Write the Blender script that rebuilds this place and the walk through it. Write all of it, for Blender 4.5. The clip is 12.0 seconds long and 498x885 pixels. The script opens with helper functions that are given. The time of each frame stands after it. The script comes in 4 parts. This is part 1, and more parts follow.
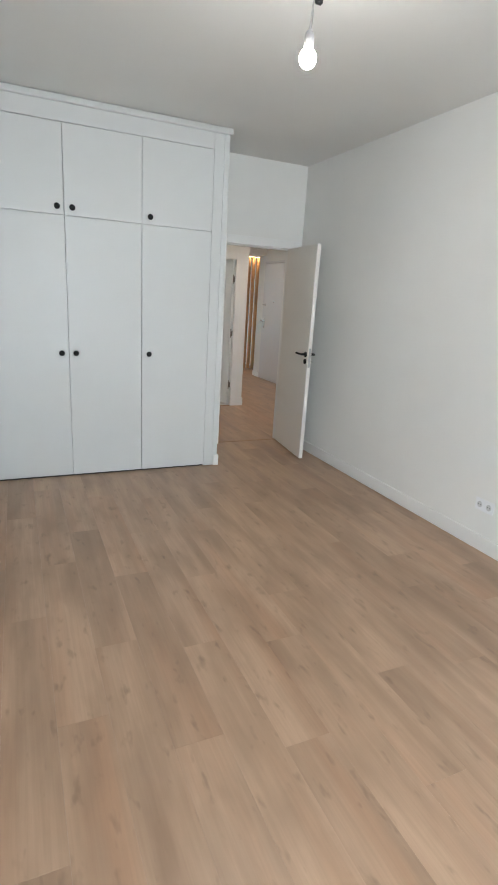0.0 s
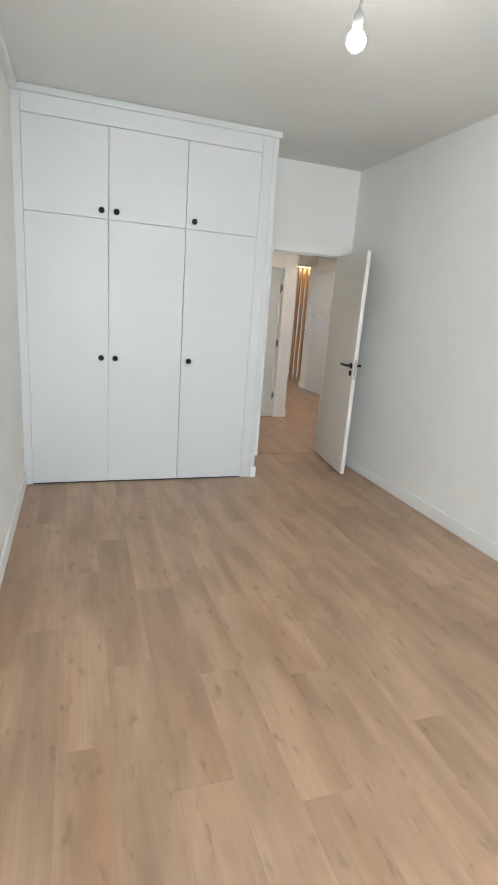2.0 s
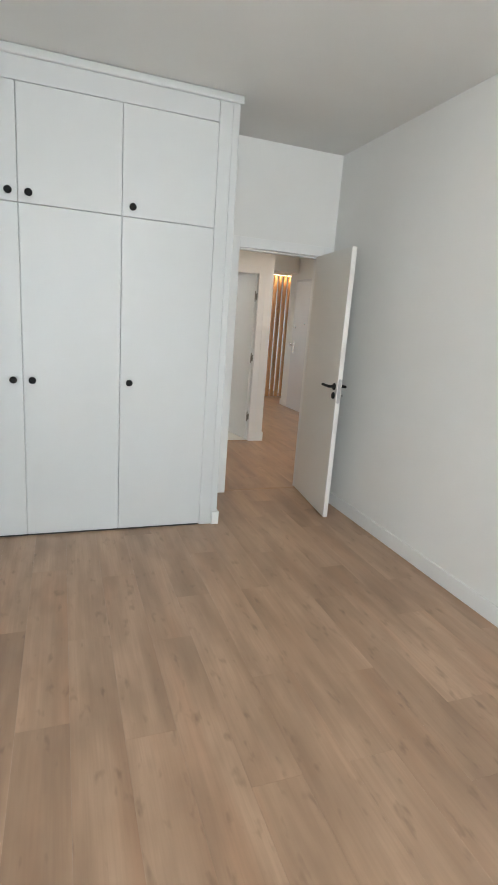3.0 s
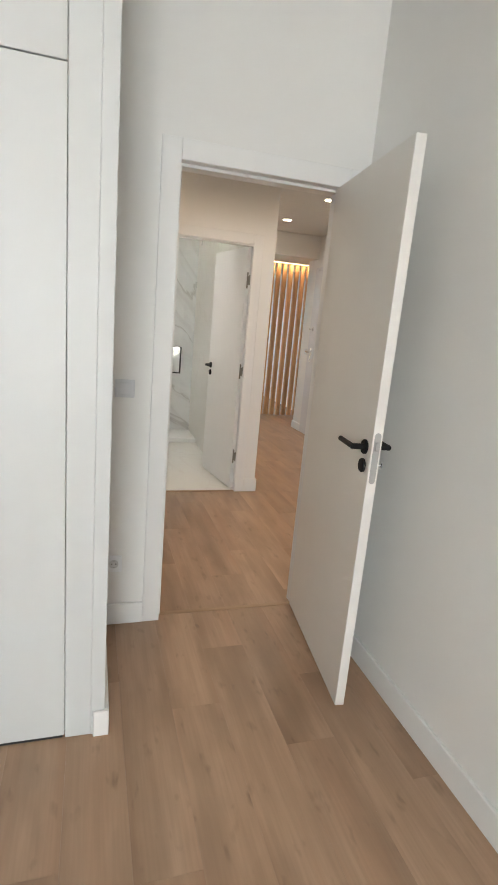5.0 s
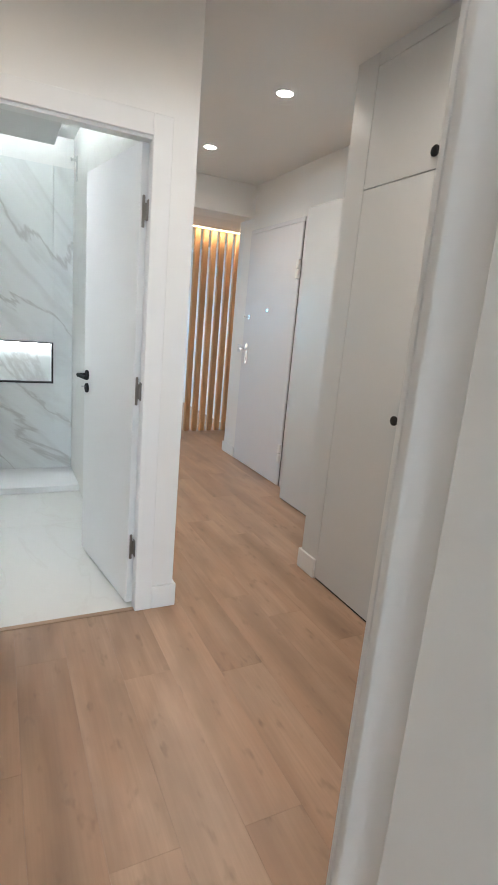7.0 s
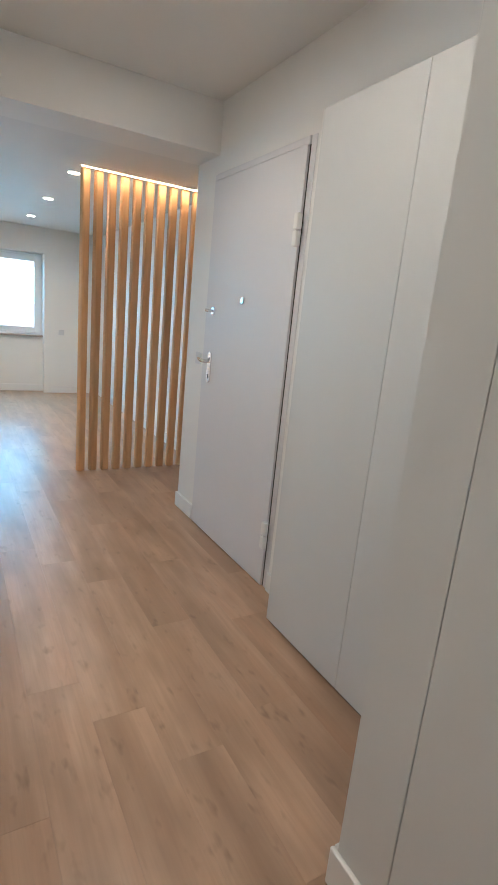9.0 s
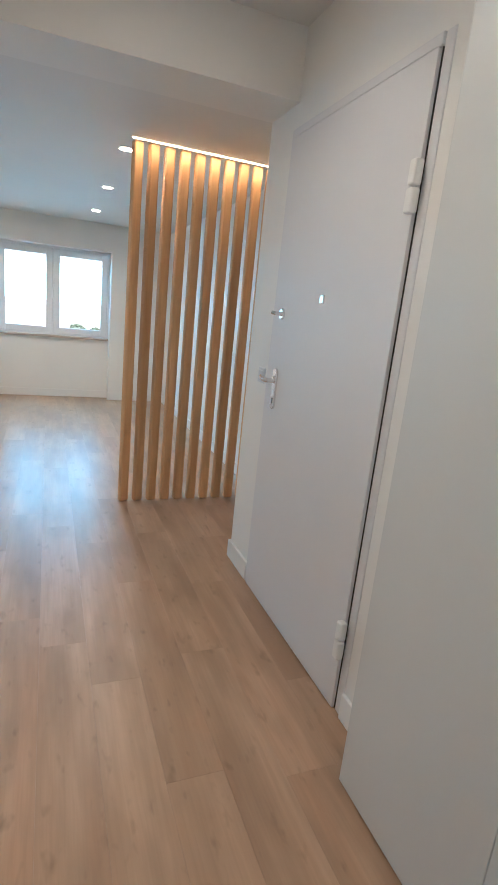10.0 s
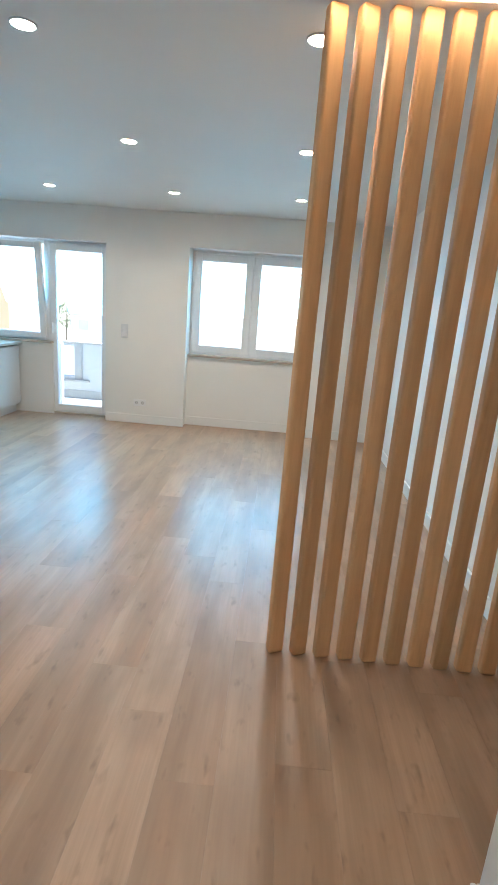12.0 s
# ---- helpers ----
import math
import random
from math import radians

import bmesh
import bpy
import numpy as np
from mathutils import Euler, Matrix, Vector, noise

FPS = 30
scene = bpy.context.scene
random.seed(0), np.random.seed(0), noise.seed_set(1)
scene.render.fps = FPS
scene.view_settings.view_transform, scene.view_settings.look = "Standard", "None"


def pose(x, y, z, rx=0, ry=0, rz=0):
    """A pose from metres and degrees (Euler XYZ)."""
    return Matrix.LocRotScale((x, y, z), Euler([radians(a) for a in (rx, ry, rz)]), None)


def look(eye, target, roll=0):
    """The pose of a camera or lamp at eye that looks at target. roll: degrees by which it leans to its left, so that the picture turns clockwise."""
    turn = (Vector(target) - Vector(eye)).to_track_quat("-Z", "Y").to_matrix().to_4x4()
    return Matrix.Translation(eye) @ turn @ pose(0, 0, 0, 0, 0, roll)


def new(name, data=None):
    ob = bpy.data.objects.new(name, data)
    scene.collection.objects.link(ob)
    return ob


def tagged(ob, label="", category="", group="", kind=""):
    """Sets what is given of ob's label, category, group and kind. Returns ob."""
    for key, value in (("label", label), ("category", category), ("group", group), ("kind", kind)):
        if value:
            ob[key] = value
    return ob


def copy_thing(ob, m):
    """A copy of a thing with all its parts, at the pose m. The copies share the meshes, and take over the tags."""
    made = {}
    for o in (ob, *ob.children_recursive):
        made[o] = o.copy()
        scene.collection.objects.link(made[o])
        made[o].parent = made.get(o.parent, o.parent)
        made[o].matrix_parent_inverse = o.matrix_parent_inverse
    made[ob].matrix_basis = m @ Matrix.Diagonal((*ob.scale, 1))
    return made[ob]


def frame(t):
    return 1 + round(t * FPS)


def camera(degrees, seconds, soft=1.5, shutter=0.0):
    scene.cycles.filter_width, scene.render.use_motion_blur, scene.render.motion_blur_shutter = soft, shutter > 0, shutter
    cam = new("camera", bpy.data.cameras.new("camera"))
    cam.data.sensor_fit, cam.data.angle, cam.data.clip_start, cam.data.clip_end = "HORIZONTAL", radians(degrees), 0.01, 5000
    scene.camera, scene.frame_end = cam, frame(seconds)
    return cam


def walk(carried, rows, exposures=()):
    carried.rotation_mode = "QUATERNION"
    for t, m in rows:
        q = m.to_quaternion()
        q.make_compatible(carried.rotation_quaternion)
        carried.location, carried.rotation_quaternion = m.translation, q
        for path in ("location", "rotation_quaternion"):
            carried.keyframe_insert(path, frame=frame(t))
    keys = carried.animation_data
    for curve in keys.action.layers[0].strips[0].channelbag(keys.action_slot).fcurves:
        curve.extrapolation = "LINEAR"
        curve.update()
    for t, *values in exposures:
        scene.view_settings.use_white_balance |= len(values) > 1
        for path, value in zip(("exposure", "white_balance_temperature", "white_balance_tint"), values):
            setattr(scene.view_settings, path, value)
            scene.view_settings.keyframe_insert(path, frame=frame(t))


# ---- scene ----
# the walk: seconds, eye, target, roll
PATH = [
    (0, (0.445, 0.437, 1.549), (1.246, 2.188, 1.009), 3.5),
    (0.5, (0.439, 0.422, 1.526), (1.037, 2.255, 0.995), 4.0),
    (1, (0.439, 0.426, 1.522), (1.009, 2.274, 1.009), 3.7),
    (1.5, (0.468, 0.451, 1.52), (1.058, 2.294, 1.013), 3.9),
    (2, (0.578, 0.562, 1.516), (1.211, 2.389, 1.006), 4.3),
    (2.5, (0.806, 0.956, 1.527), (1.494, 2.769, 1.038), 4.5),
    (3, (1.049, 1.353, 1.498), (1.727, 3.177, 1.037), 4.2),
    (5, (2.058, 3.229, 1.449), (2.645, 5.087, 0.998), 5.0),
    (5.5, (2.219, 3.724, 1.449), (2.834, 5.574, 1.002), 5.3),
    (6, (2.427, 4.256, 1.422), (3.079, 6.091, 0.968), 4.9),
    (6.5, (2.555, 4.772, 1.377), (3.28, 6.58, 0.923), 5.3),
    (7, (2.703, 5.19, 1.376), (3.576, 6.933, 0.927), 5.1),
    (7.5, (2.919, 5.623, 1.383), (3.963, 7.274, 0.957), 4.8),
    (9.5, (3.681, 7.192, 1.42), (4.596, 8.904, 0.937), 6.2),
    (10, (3.893, 7.568, 1.422), (4.621, 9.367, 0.94), 5.9),
    (10.5, (4.033, 8.009, 1.437), (4.54, 9.884, 0.962), 5.6),
    (11, (4.084, 8.485, 1.434), (4.418, 10.4, 0.963), 5.0),
    (11.5, (4.21, 8.875, 1.417), (4.351, 10.809, 0.927), 4.5),
    (12, (4.321, 9.246, 1.434), (4.235, 11.18, 0.933), 4.4),
]
cam = camera(51.6, 12.0, soft=1.7)
walk(cam, [(t, look(eye, target, roll)) for t, eye, target, roll in PATH],
     exposures=[(0.0, 2.86, 6150, 9), (0.6, 3.1, 6200, 8), (1.5, 3.12, 6250, 8), (2.5, 3.02, 6250, 9), (3.2, 3.0, 6300, 9), (5.0, 3.22, 6600, 11), (6.0, 3.46, 6650, 12), (6.5, 3.7, 6100, 11), (7.2, 3.5, 5400, 6), (7.7, 3.46, 5350, 6), (9.5, 3.32, 5550, 7), (10.5, 3.28, 5500, 6), (12.0, 3.32, 5650, 5)])

# ---- world, sun and daylight ----
SUN_ELEVATION, SUN_AZIMUTH = radians(52), radians(86)
world = bpy.data.worlds.new("world")
scene.world = world
world.use_nodes = True
wnt = world.node_tree
sky = wnt.nodes.new("ShaderNodeTexSky")
sky.sky_type = "NISHITA"
sky.sun_disc = False
sky.sun_elevation, sky.sun_rotation = SUN_ELEVATION, SUN_AZIMUTH
sky.air_density, sky.dust_density, sky.ozone_density = 1.0, 0.5, 2.0
wnt.links.new(sky.outputs[0], wnt.nodes["Background"].inputs[0])
wnt.nodes["Background"].inputs[1].default_value = 0.06

sun_data = bpy.data.lights.new("sun", "SUN")
sun_data.energy, sun_data.angle, sun_data.color = 3.0, radians(0.5), (1.0, 0.95, 0.88)
sun = new("sun", sun_data)
sun.matrix_world = look((math.sin(SUN_AZIMUTH) * 40, math.cos(SUN_AZIMUTH) * 40, 50), (0, 0, 0))

# sky light in the openings of the living room, above the line where roofs and trees show
for lx, lz, lw, lh, watts in ((3.97, 1.62, 1.38, 0.72, 3.6), (1.915, 1.55, 0.62, 0.80, 1.8), (1.15, 1.60, 0.70, 0.72, 1.8)):
    sky_data = bpy.data.lights.new("window_daylight", "AREA")
    sky_data.shape, sky_data.size, sky_data.size_y = "RECTANGLE", lw, lh
    sky_data.energy, sky_data.color, sky_data.spread = watts * 0.72, (0.18, 0.69, 1.0), radians(132)
    sky_lamp = new("window_daylight", sky_data)
    sky_lamp.matrix_world = look((lx, 15.66, lz), (lx, 13.2, 0.0))

BACK = -1.63
# daylight of the bedroom window, which is behind the walk
day_data = bpy.data.lights.new("bedroom_daylight", "AREA")
day_data.shape, day_data.size, day_data.size_y = "RECTANGLE", 1.2, 1.3
day_data.energy, day_data.color = 15.0, (0.87, 0.95, 0.98)
day = new("bedroom_daylight", day_data)
day.matrix_world = look((1.05, BACK, 1.6), (2.5, 2.6, -0.9))

SPOT_GLOW_STRENGTH, SPOT_WATTS, SPOT_COLOR = 15.0, 0.44, (1.0, 0.79, 0.59)
LED_STRENGTH, LED_COLOR = 1.9, (1.0, 0.68, 0.38)
BULB_STRENGTH, BULB_COLOR = 48.0, (1.0, 0.93, 0.84)
COVE_STRENGTH, COVE_COLOR = 5.2, (1.0, 0.97, 0.88)


# ---- materials ----
def ramp(nt, source, stops):
    n = nt.nodes.new("ShaderNodeValToRGB")
    while len(n.color_ramp.elements) < len(stops):
        n.color_ramp.elements.new(0.5)
    for e, (p, c) in zip(n.color_ramp.elements, stops):
        e.position, e.color = p, (*c, 1)
    nt.links.new(source, n.inputs[0])
    return n.outputs[0]


def base(name, color=(0.8, 0.8, 0.8), rough=0.5, metal=0.0):
    m = bpy.data.materials.new(name)
    m.use_nodes = True
    b = m.node_tree.nodes["Principled BSDF"]
    b.inputs["Base Color"].default_value = (*color, 1)
    b.inputs["Roughness"].default_value, b.inputs["Metallic"].default_value = rough, metal
    return m, m.node_tree, b


def noise_node(nt, scale, detail=4, rough=0.55, stretch=(1, 1, 1), vector=None, distortion=0.0):
    tex = nt.nodes.new("ShaderNodeTexNoise")
    tex.inputs["Scale"].default_value, tex.inputs["Detail"].default_value = scale, detail
    tex.inputs["Roughness"].default_value, tex.inputs["Distortion"].default_value = rough, distortion
    mp = nt.nodes.new("ShaderNodeMapping")
    mp.inputs["Scale"].default_value = stretch
    if vector is None:
        vector = nt.nodes.new("ShaderNodeTexCoord").outputs["Object"]
    nt.links.new(vector, mp.inputs[0])
    nt.links.new(mp.outputs[0], tex.inputs["Vector"])
    return tex.outputs["Fac"]


def bump(nt, b, height, strength, distance=0.002):
    n = nt.nodes.new("ShaderNodeBump")
    n.inputs["Strength"].default_value, n.inputs["Distance"].default_value = strength, distance
    nt.links.new(height, n.inputs["Height"])
    nt.links.new(n.outputs[0], b.inputs["Normal"])


def mix(nt, fac, a, c, mode="MIX"):
    n = nt.nodes.new("ShaderNodeMix")
    n.data_type, n.blend_type = "RGBA", mode
    for sock, v in ((n.inputs["Factor"], fac), (n.inputs["A"], a), (n.inputs["B"], c)):
        if isinstance(v, (float, int)):
            sock.default_value = v
        elif isinstance(v, tuple):
            sock.default_value = (*v, 1)
        else:
            nt.links.new(v, sock)
    return n.outputs["Result"]


def paint(name, color, rough=0.6, vary=0.05, grain=220, relief=0.12, spread=0.9):
    """Painted plaster or lacquer: faint roller grain and slow unevenness."""
    m, nt, b = base(name, color, rough)
    slow = noise_node(nt, spread, 3)
    lo, hi = tuple(c * (1 - vary) for c in color), tuple(min(c * (1 + vary * 0.5), 0.9) for c in color)
    nt.links.new(ramp(nt, slow, [(0.3, lo), (0.7, hi)]), b.inputs["Base Color"])
    rr = nt.nodes.new("ShaderNodeMapRange")
    rr.inputs["To Min"].default_value, rr.inputs["To Max"].default_value = rough - 0.07, rough + 0.07
    nt.links.new(noise_node(nt, 14, 3), rr.inputs["Value"])
    nt.links.new(rr.outputs[0], b.inputs["Roughness"])
    bump(nt, b, noise_node(nt, grain, 2), relief)
    return m


def wood(name, light, dark, stretch_axis, rough=0.4, scale=1.0, patch=0.35, relief=0.1, shift=0.16, rustic=False):
    """Oak with long grain along one axis; each piece takes its own cut and tone."""
    m, nt, b = base(name, light, rough)
    co, info = nt.nodes.new("ShaderNodeTexCoord"), nt.nodes.new("ShaderNodeObjectInfo")
    off = nt.nodes.new("ShaderNodeVectorMath")
    off.operation = "MULTIPLY_ADD"
    nt.links.new(info.outputs["Random"], off.inputs[0])
    off.inputs[1].default_value = (37.0, 61.0, 23.0)
    nt.links.new(co.outputs["Object"], off.inputs[2])
    v = off.outputs[0]
    long = [6.5, 6.5, 6.5] if rustic else [9.0, 9.0, 9.0]
    long[stretch_axis] = 0.9 if rustic else 0.7
    fine = [34.0, 34.0, 34.0] if rustic else [70.0, 70.0, 70.0]
    fine[stretch_axis] = 1.3 if rustic else 2.2
    blot = [8.0, 8.0, 8.0] if rustic else [5.0, 5.0, 5.0]
    blot[stretch_axis] = 2.4 if rustic else 1.6
    cath = noise_node(nt, 1.0 * scale, 3 if rustic else 5, 0.5 if rustic else 0.62, tuple(long), v, 0.12 if rustic else 0.9)
    pores = noise_node(nt, 1.0 * scale, 2 if rustic else 4, 0.6, tuple(fine), v)
    blots = noise_node(nt, 1.0 * scale, 3 if rustic else 5, 0.5 if rustic else 0.68, tuple(blot), v, 0.15 if rustic else 1.4)
    mid = tuple((p * 0.55 + q * 0.45) for p, q in zip(light, dark))
    col = ramp(nt, cath, [(0.32, dark), (0.48, mid), (0.62, light)] if rustic else [(0.28, dark), (0.47, mid), (0.66, light)])
    col = mix(nt, ramp(nt, pores, [(0.3, (0.22 if rustic else 0.30,) * 3), (0.62, (0.0,) * 3)]), col, dark)
    if rustic:
        # reddish heartwood bands, soft dark smudges and a few small knots
        red = noise_node(nt, 1.0, 2, 0.5, (8.0, 0.6, 8.0), v, 0.1)
        col = mix(nt, ramp(nt, red, [(0.50, (0.0,) * 3), (0.72, (0.40,) * 3)]), col, (mid[0] * 1.08, mid[1] * 0.90, mid[2] * 0.80))
        col = mix(nt, ramp(nt, blots, [(0.46, (0.0,) * 3), (0.78, (patch,) * 3)]), col, tuple(c * 0.62 for c in dark))
        fibre = noise_node(nt, 1.0, 3, 0.6, (105.0, 3.5, 105.0), v)
        col = mix(nt, ramp(nt, fibre, [(0.36, (0.18,) * 3), (0.60, (0.0,) * 3)]), col, tuple(c * 0.8 for c in dark))
        knots = noise_node(nt, 1.0, 2, 0.5, (24.0, 9.0, 24.0), v, 0.1)
        col = mix(nt, ramp(nt, knots, [(0.62, (0.0,) * 3), (0.78, (0.52,) * 3)]), col, tuple(c * 0.5 for c in dark))
    else:
        col = mix(nt, ramp(nt, blots, [(0.56, (0.0,) * 3), (0.80, (patch,) * 3)]), col, tuple(c * 0.55 for c in dark))
    hsv = nt.nodes.new("ShaderNodeHueSaturation")
    mr = nt.nodes.new("ShaderNodeMapRange")
    mr.inputs["To Min"].default_value, mr.inputs["To Max"].default_value = 1 - shift, 1 + shift * 0.7
    nt.links.new(info.outputs["Random"], mr.inputs["Value"])
    nt.links.new(mr.outputs[0], hsv.inputs["Value"])
    nt.links.new(col, hsv.inputs["Color"])
    nt.links.new(hsv.outputs[0], b.inputs["Base Color"])
    rr = nt.nodes.new("ShaderNodeMapRange")
    rr.inputs["To Min"].default_value, rr.inputs["To Max"].default_value = rough - 0.06, rough + 0.08
    nt.links.new(cath, rr.inputs["Value"])
    nt.links.new(rr.outputs[0], b.inputs["Roughness"])
    bump(nt, b, pores, relief, 0.001)
    return m


def marble(name, ground, vein, rough=0.12, scale=1.0, amount=0.75):
    m, nt, b = base(name, ground, rough)
    turn = nt.nodes.new("ShaderNodeMapping")
    turn.inputs["Rotation"].default_value = (0.0, -0.75, 0.35)
    nt.links.new(nt.nodes.new("ShaderNodeTexCoord").outputs["Object"], turn.inputs[0])
    a = noise_node(nt, 1.5 * scale, 7, 0.55, (0.7, 1, 2.4), turn.outputs[0], 0.5)
    c = noise_node(nt, 0.9 * scale, 6, 0.58, (0.6, 1, 2.2), turn.outputs[0], 0.7)
    cloud = noise_node(nt, 1.1 * scale, 3, 0.5)
    lines = ramp(nt, a, [(0.482, (0,) * 3), (0.498, (amount,) * 3), (0.516, (0,) * 3)])
    thick = ramp(nt, c, [(0.47, (0,) * 3), (0.50, (amount * 0.7,) * 3), (0.56, (0,) * 3)])
    col = mix(nt, ramp(nt, cloud, [(0.35, (0.0,) * 3), (0.75, (0.30,) * 3)]), ground, tuple(g * 0.84 for g in ground))
    col = mix(nt, thick, col, tuple(0.5 * g + 0.5 * w for g, w in zip(ground, vein)))
    col = mix(nt, lines, col, vein)
    nt.links.new(col, b.inputs["Base Color"])
    bump(nt, b, noise_node(nt, 40, 2), 0.02)
    return m


def metal(name, color, rough):
    m, nt, b = base(name, color, rough, 1.0)
    rr = nt.nodes.new("ShaderNodeMapRange")
    rr.inputs["To Min"].default_value, rr.inputs["To Max"].default_value = rough * 0.8, rough * 1.3
    nt.links.new(noise_node(nt, 60, 3), rr.inputs["Value"])
    nt.links.new(rr.outputs[0], b.inputs["Roughness"])
    return m


def glow(name, color, strength):
    m, nt, b = base(name, (0.9, 0.9, 0.9), 0.4)
    b.inputs["Emission Color"].default_value = (*color, 1)
    b.inputs["Emission Strength"].default_value = strength
    return m


def foliage(name, color):
    m, nt, b = base(name, color, 0.6)
    nt.links.new(ramp(nt, noise_node(nt, 3.0, 4), [(0.3, tuple(c * 0.6 for c in color)), (0.7, color)]), b.inputs["Base Color"])
    return m


WALL = paint("wall_paint", (0.80, 0.795, 0.775), 0.62, 0.035, 260, 0.10)
CEIL = paint("ceiling_paint", (0.74, 0.74, 0.725), 0.7, 0.03, 200, 0.08)
TRIM = paint("trim_lacquer", (0.80, 0.80, 0.79), 0.38, 0.025, 120, 0.03)
LACQUER = paint("wardrobe_lacquer", (0.635, 0.65, 0.65), 0.42, 0.02, 150, 0.03)
DOOR = paint("door_lacquer", (0.78, 0.76, 0.72), 0.40, 0.02, 150, 0.03)
ENTRY = paint("entry_door_lacquer", (0.70, 0.70, 0.72), 0.5, 0.025, 150, 0.03)
PLASTIC = paint("white_plastic", (0.66, 0.67, 0.69), 0.37, 0.015, 80, 0.01)
PVC = paint("window_pvc", (0.82, 0.83, 0.85), 0.37, 0.02, 90, 0.01)
WELL = paint("socket_well_plastic", (0.58, 0.58, 0.59), 0.4, 0.02, 80, 0.01)
HOLDER = paint("lamp_holder_plastic", (0.28, 0.28, 0.275), 0.4, 0.02, 80, 0.01)
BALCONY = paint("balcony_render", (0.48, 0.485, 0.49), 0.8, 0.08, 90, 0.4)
BLACK = paint("black_powder_coat", (0.012, 0.012, 0.013), 0.62, 0.2, 400, 0.05)
BLACK.node_tree.nodes["Principled BSDF"].inputs["Specular IOR Level"].default_value = 0.22
DARK = paint("dark_gap", (0.03, 0.03, 0.03), 0.8, 0.2, 100, 0.05)
STEEL = metal("brushed_steel", (0.46, 0.46, 0.46), 0.38)
NICKEL = metal("dark_nickel", (0.24, 0.22, 0.19), 0.35)
CHROME = metal("satin_chrome", (0.78, 0.78, 0.79), 0.2)
FLOOR = wood("oak_laminate", (0.470, 0.313, 0.208), (0.308, 0.195, 0.124), 1, 0.325, 1.0, 0.46, 0.03, 0.06, True)
STRIP = wood("oak_threshold", (0.40, 0.27, 0.17), (0.25, 0.16, 0.10), 0, 0.4)
SLAT = wood("oak_slat", (0.68, 0.405, 0.198), (0.50, 0.280, 0.130), 2, 0.55, 1.0, 0.40, 0.10, 0.19)
MARBLE = marble("veined_marble_tile", (0.74, 0.76, 0.75), (0.46, 0.45, 0.43), 0.32, 0.55, 0.74)
PORCELAIN = marble("pale_porcelain_tile", (0.76, 0.755, 0.72), (0.66, 0.64, 0.60), 0.45, 0.7, 0.4)
TRAY = paint("white_resin", (0.80, 0.80, 0.79), 0.37, 0.02, 60, 0.05)
SILL = marble("pink_limestone_sill", (0.48, 0.40, 0.34), (0.38, 0.31, 0.26), 0.35, 6.0, 0.5)
WORKTOP = marble("pale_stone_worktop", (0.62, 0.60, 0.57), (0.5, 0.48, 0.45), 0.3, 8.0, 0.4)
RENDER = paint("white_facade_render", (0.72, 0.71, 0.68), 0.85, 0.08, 90, 0.4)
OCHRE = paint("ochre_facade_render", (0.70, 0.50, 0.29), 0.85, 0.1, 90, 0.4, 0.3)
ROOF = paint("clay_roof", (0.32, 0.17, 0.11), 0.85, 0.2, 20, 0.4, 2.0)
CONCRETE = paint("grey_concrete", (0.36, 0.36, 0.35), 0.85, 0.12, 60, 0.4, 0.5)
GROUND = paint("dry_ground", (0.28, 0.26, 0.20), 0.95, 0.3, 2, 0.4, 0.02)
BARK = paint("bark", (0.12, 0.09, 0.06), 0.9, 0.3, 30, 0.6)
LEAF = foliage("leaf_green", (0.19, 0.22, 0.12))
# opaque and pale: the sky's reflection is put into the pane colour
PANE_SKY = paint("far_window_pane", (0.62, 0.65, 0.67), 0.15, 0.2, 3, 0.01)
SPOT_GLOW = glow("downlight_glow", SPOT_COLOR, SPOT_GLOW_STRENGTH)
LED_GLOW = glow("led_strip_glow", LED_COLOR, LED_STRENGTH)
BULB_GLOW = glow("bulb_glow", BULB_COLOR, BULB_STRENGTH)
COVE_GLOW = glow("cove_led_glow", COVE_COLOR, COVE_STRENGTH)
NICHE_GLOW = glow("niche_led_glow", COVE_COLOR, 1.6)

GLASS, gnt, gb = base("clear_glass", (1, 1, 1), 0.0)
gb.inputs["Transmission Weight"].default_value = 1.0
gb.inputs["IOR"].default_value = 1.45


# ---- mesh helpers; all shapes are given in world metres ----
ORIGIN = {}


def link(name, bm, material, parent=None, smooth=False):
    o = ORIGIN.get(parent, Vector((0, 0, 0)))
    bm.transform(Matrix.Translation(-o))
    me = bpy.data.meshes.new(name)
    bm.to_mesh(me)
    bm.free()
    me.materials.append(material)
    for p in me.polygons:
        p.use_smooth = smooth
    ob = new(name, me)
    ob.parent = parent
    ORIGIN[ob] = o
    return ob


def part(name, bm, material, parent, label="", smooth=False):
    return tagged(link(name, bm, material, parent, smooth), label)


def thing(name, at, label, category, group="", kind=""):
    ob = new(name)
    ob.empty_display_size = 0.1
    ob.location = at
    ORIGIN[ob] = Vector(at)
    return tagged(ob, label, category, group, kind)


def structure(name, bm, material, label="", category=""):
    return tagged(link(name, bm, material), label, category, "", "structure")


def add(bm, x0, x1, y0, y1, z0, z1, bevel=0.0, segments=1, m=None):
    """Adds a box, bevelled all round, to a bmesh."""
    one = bmesh.new()
    bmesh.ops.create_cube(one, size=1)
    for v in one.verts:
        v.co = Vector(((x0 + x1) / 2 + v.co.x * (x1 - x0), (y0 + y1) / 2 + v.co.y * (y1 - y0), (z0 + z1) / 2 + v.co.z * (z1 - z0)))
    if bevel:
        bmesh.ops.bevel(one, geom=one.edges[:], offset=bevel, segments=segments, profile=0.5, affect="EDGES")
    if m is not None:
        one.transform(m)
    return join(bm, one)


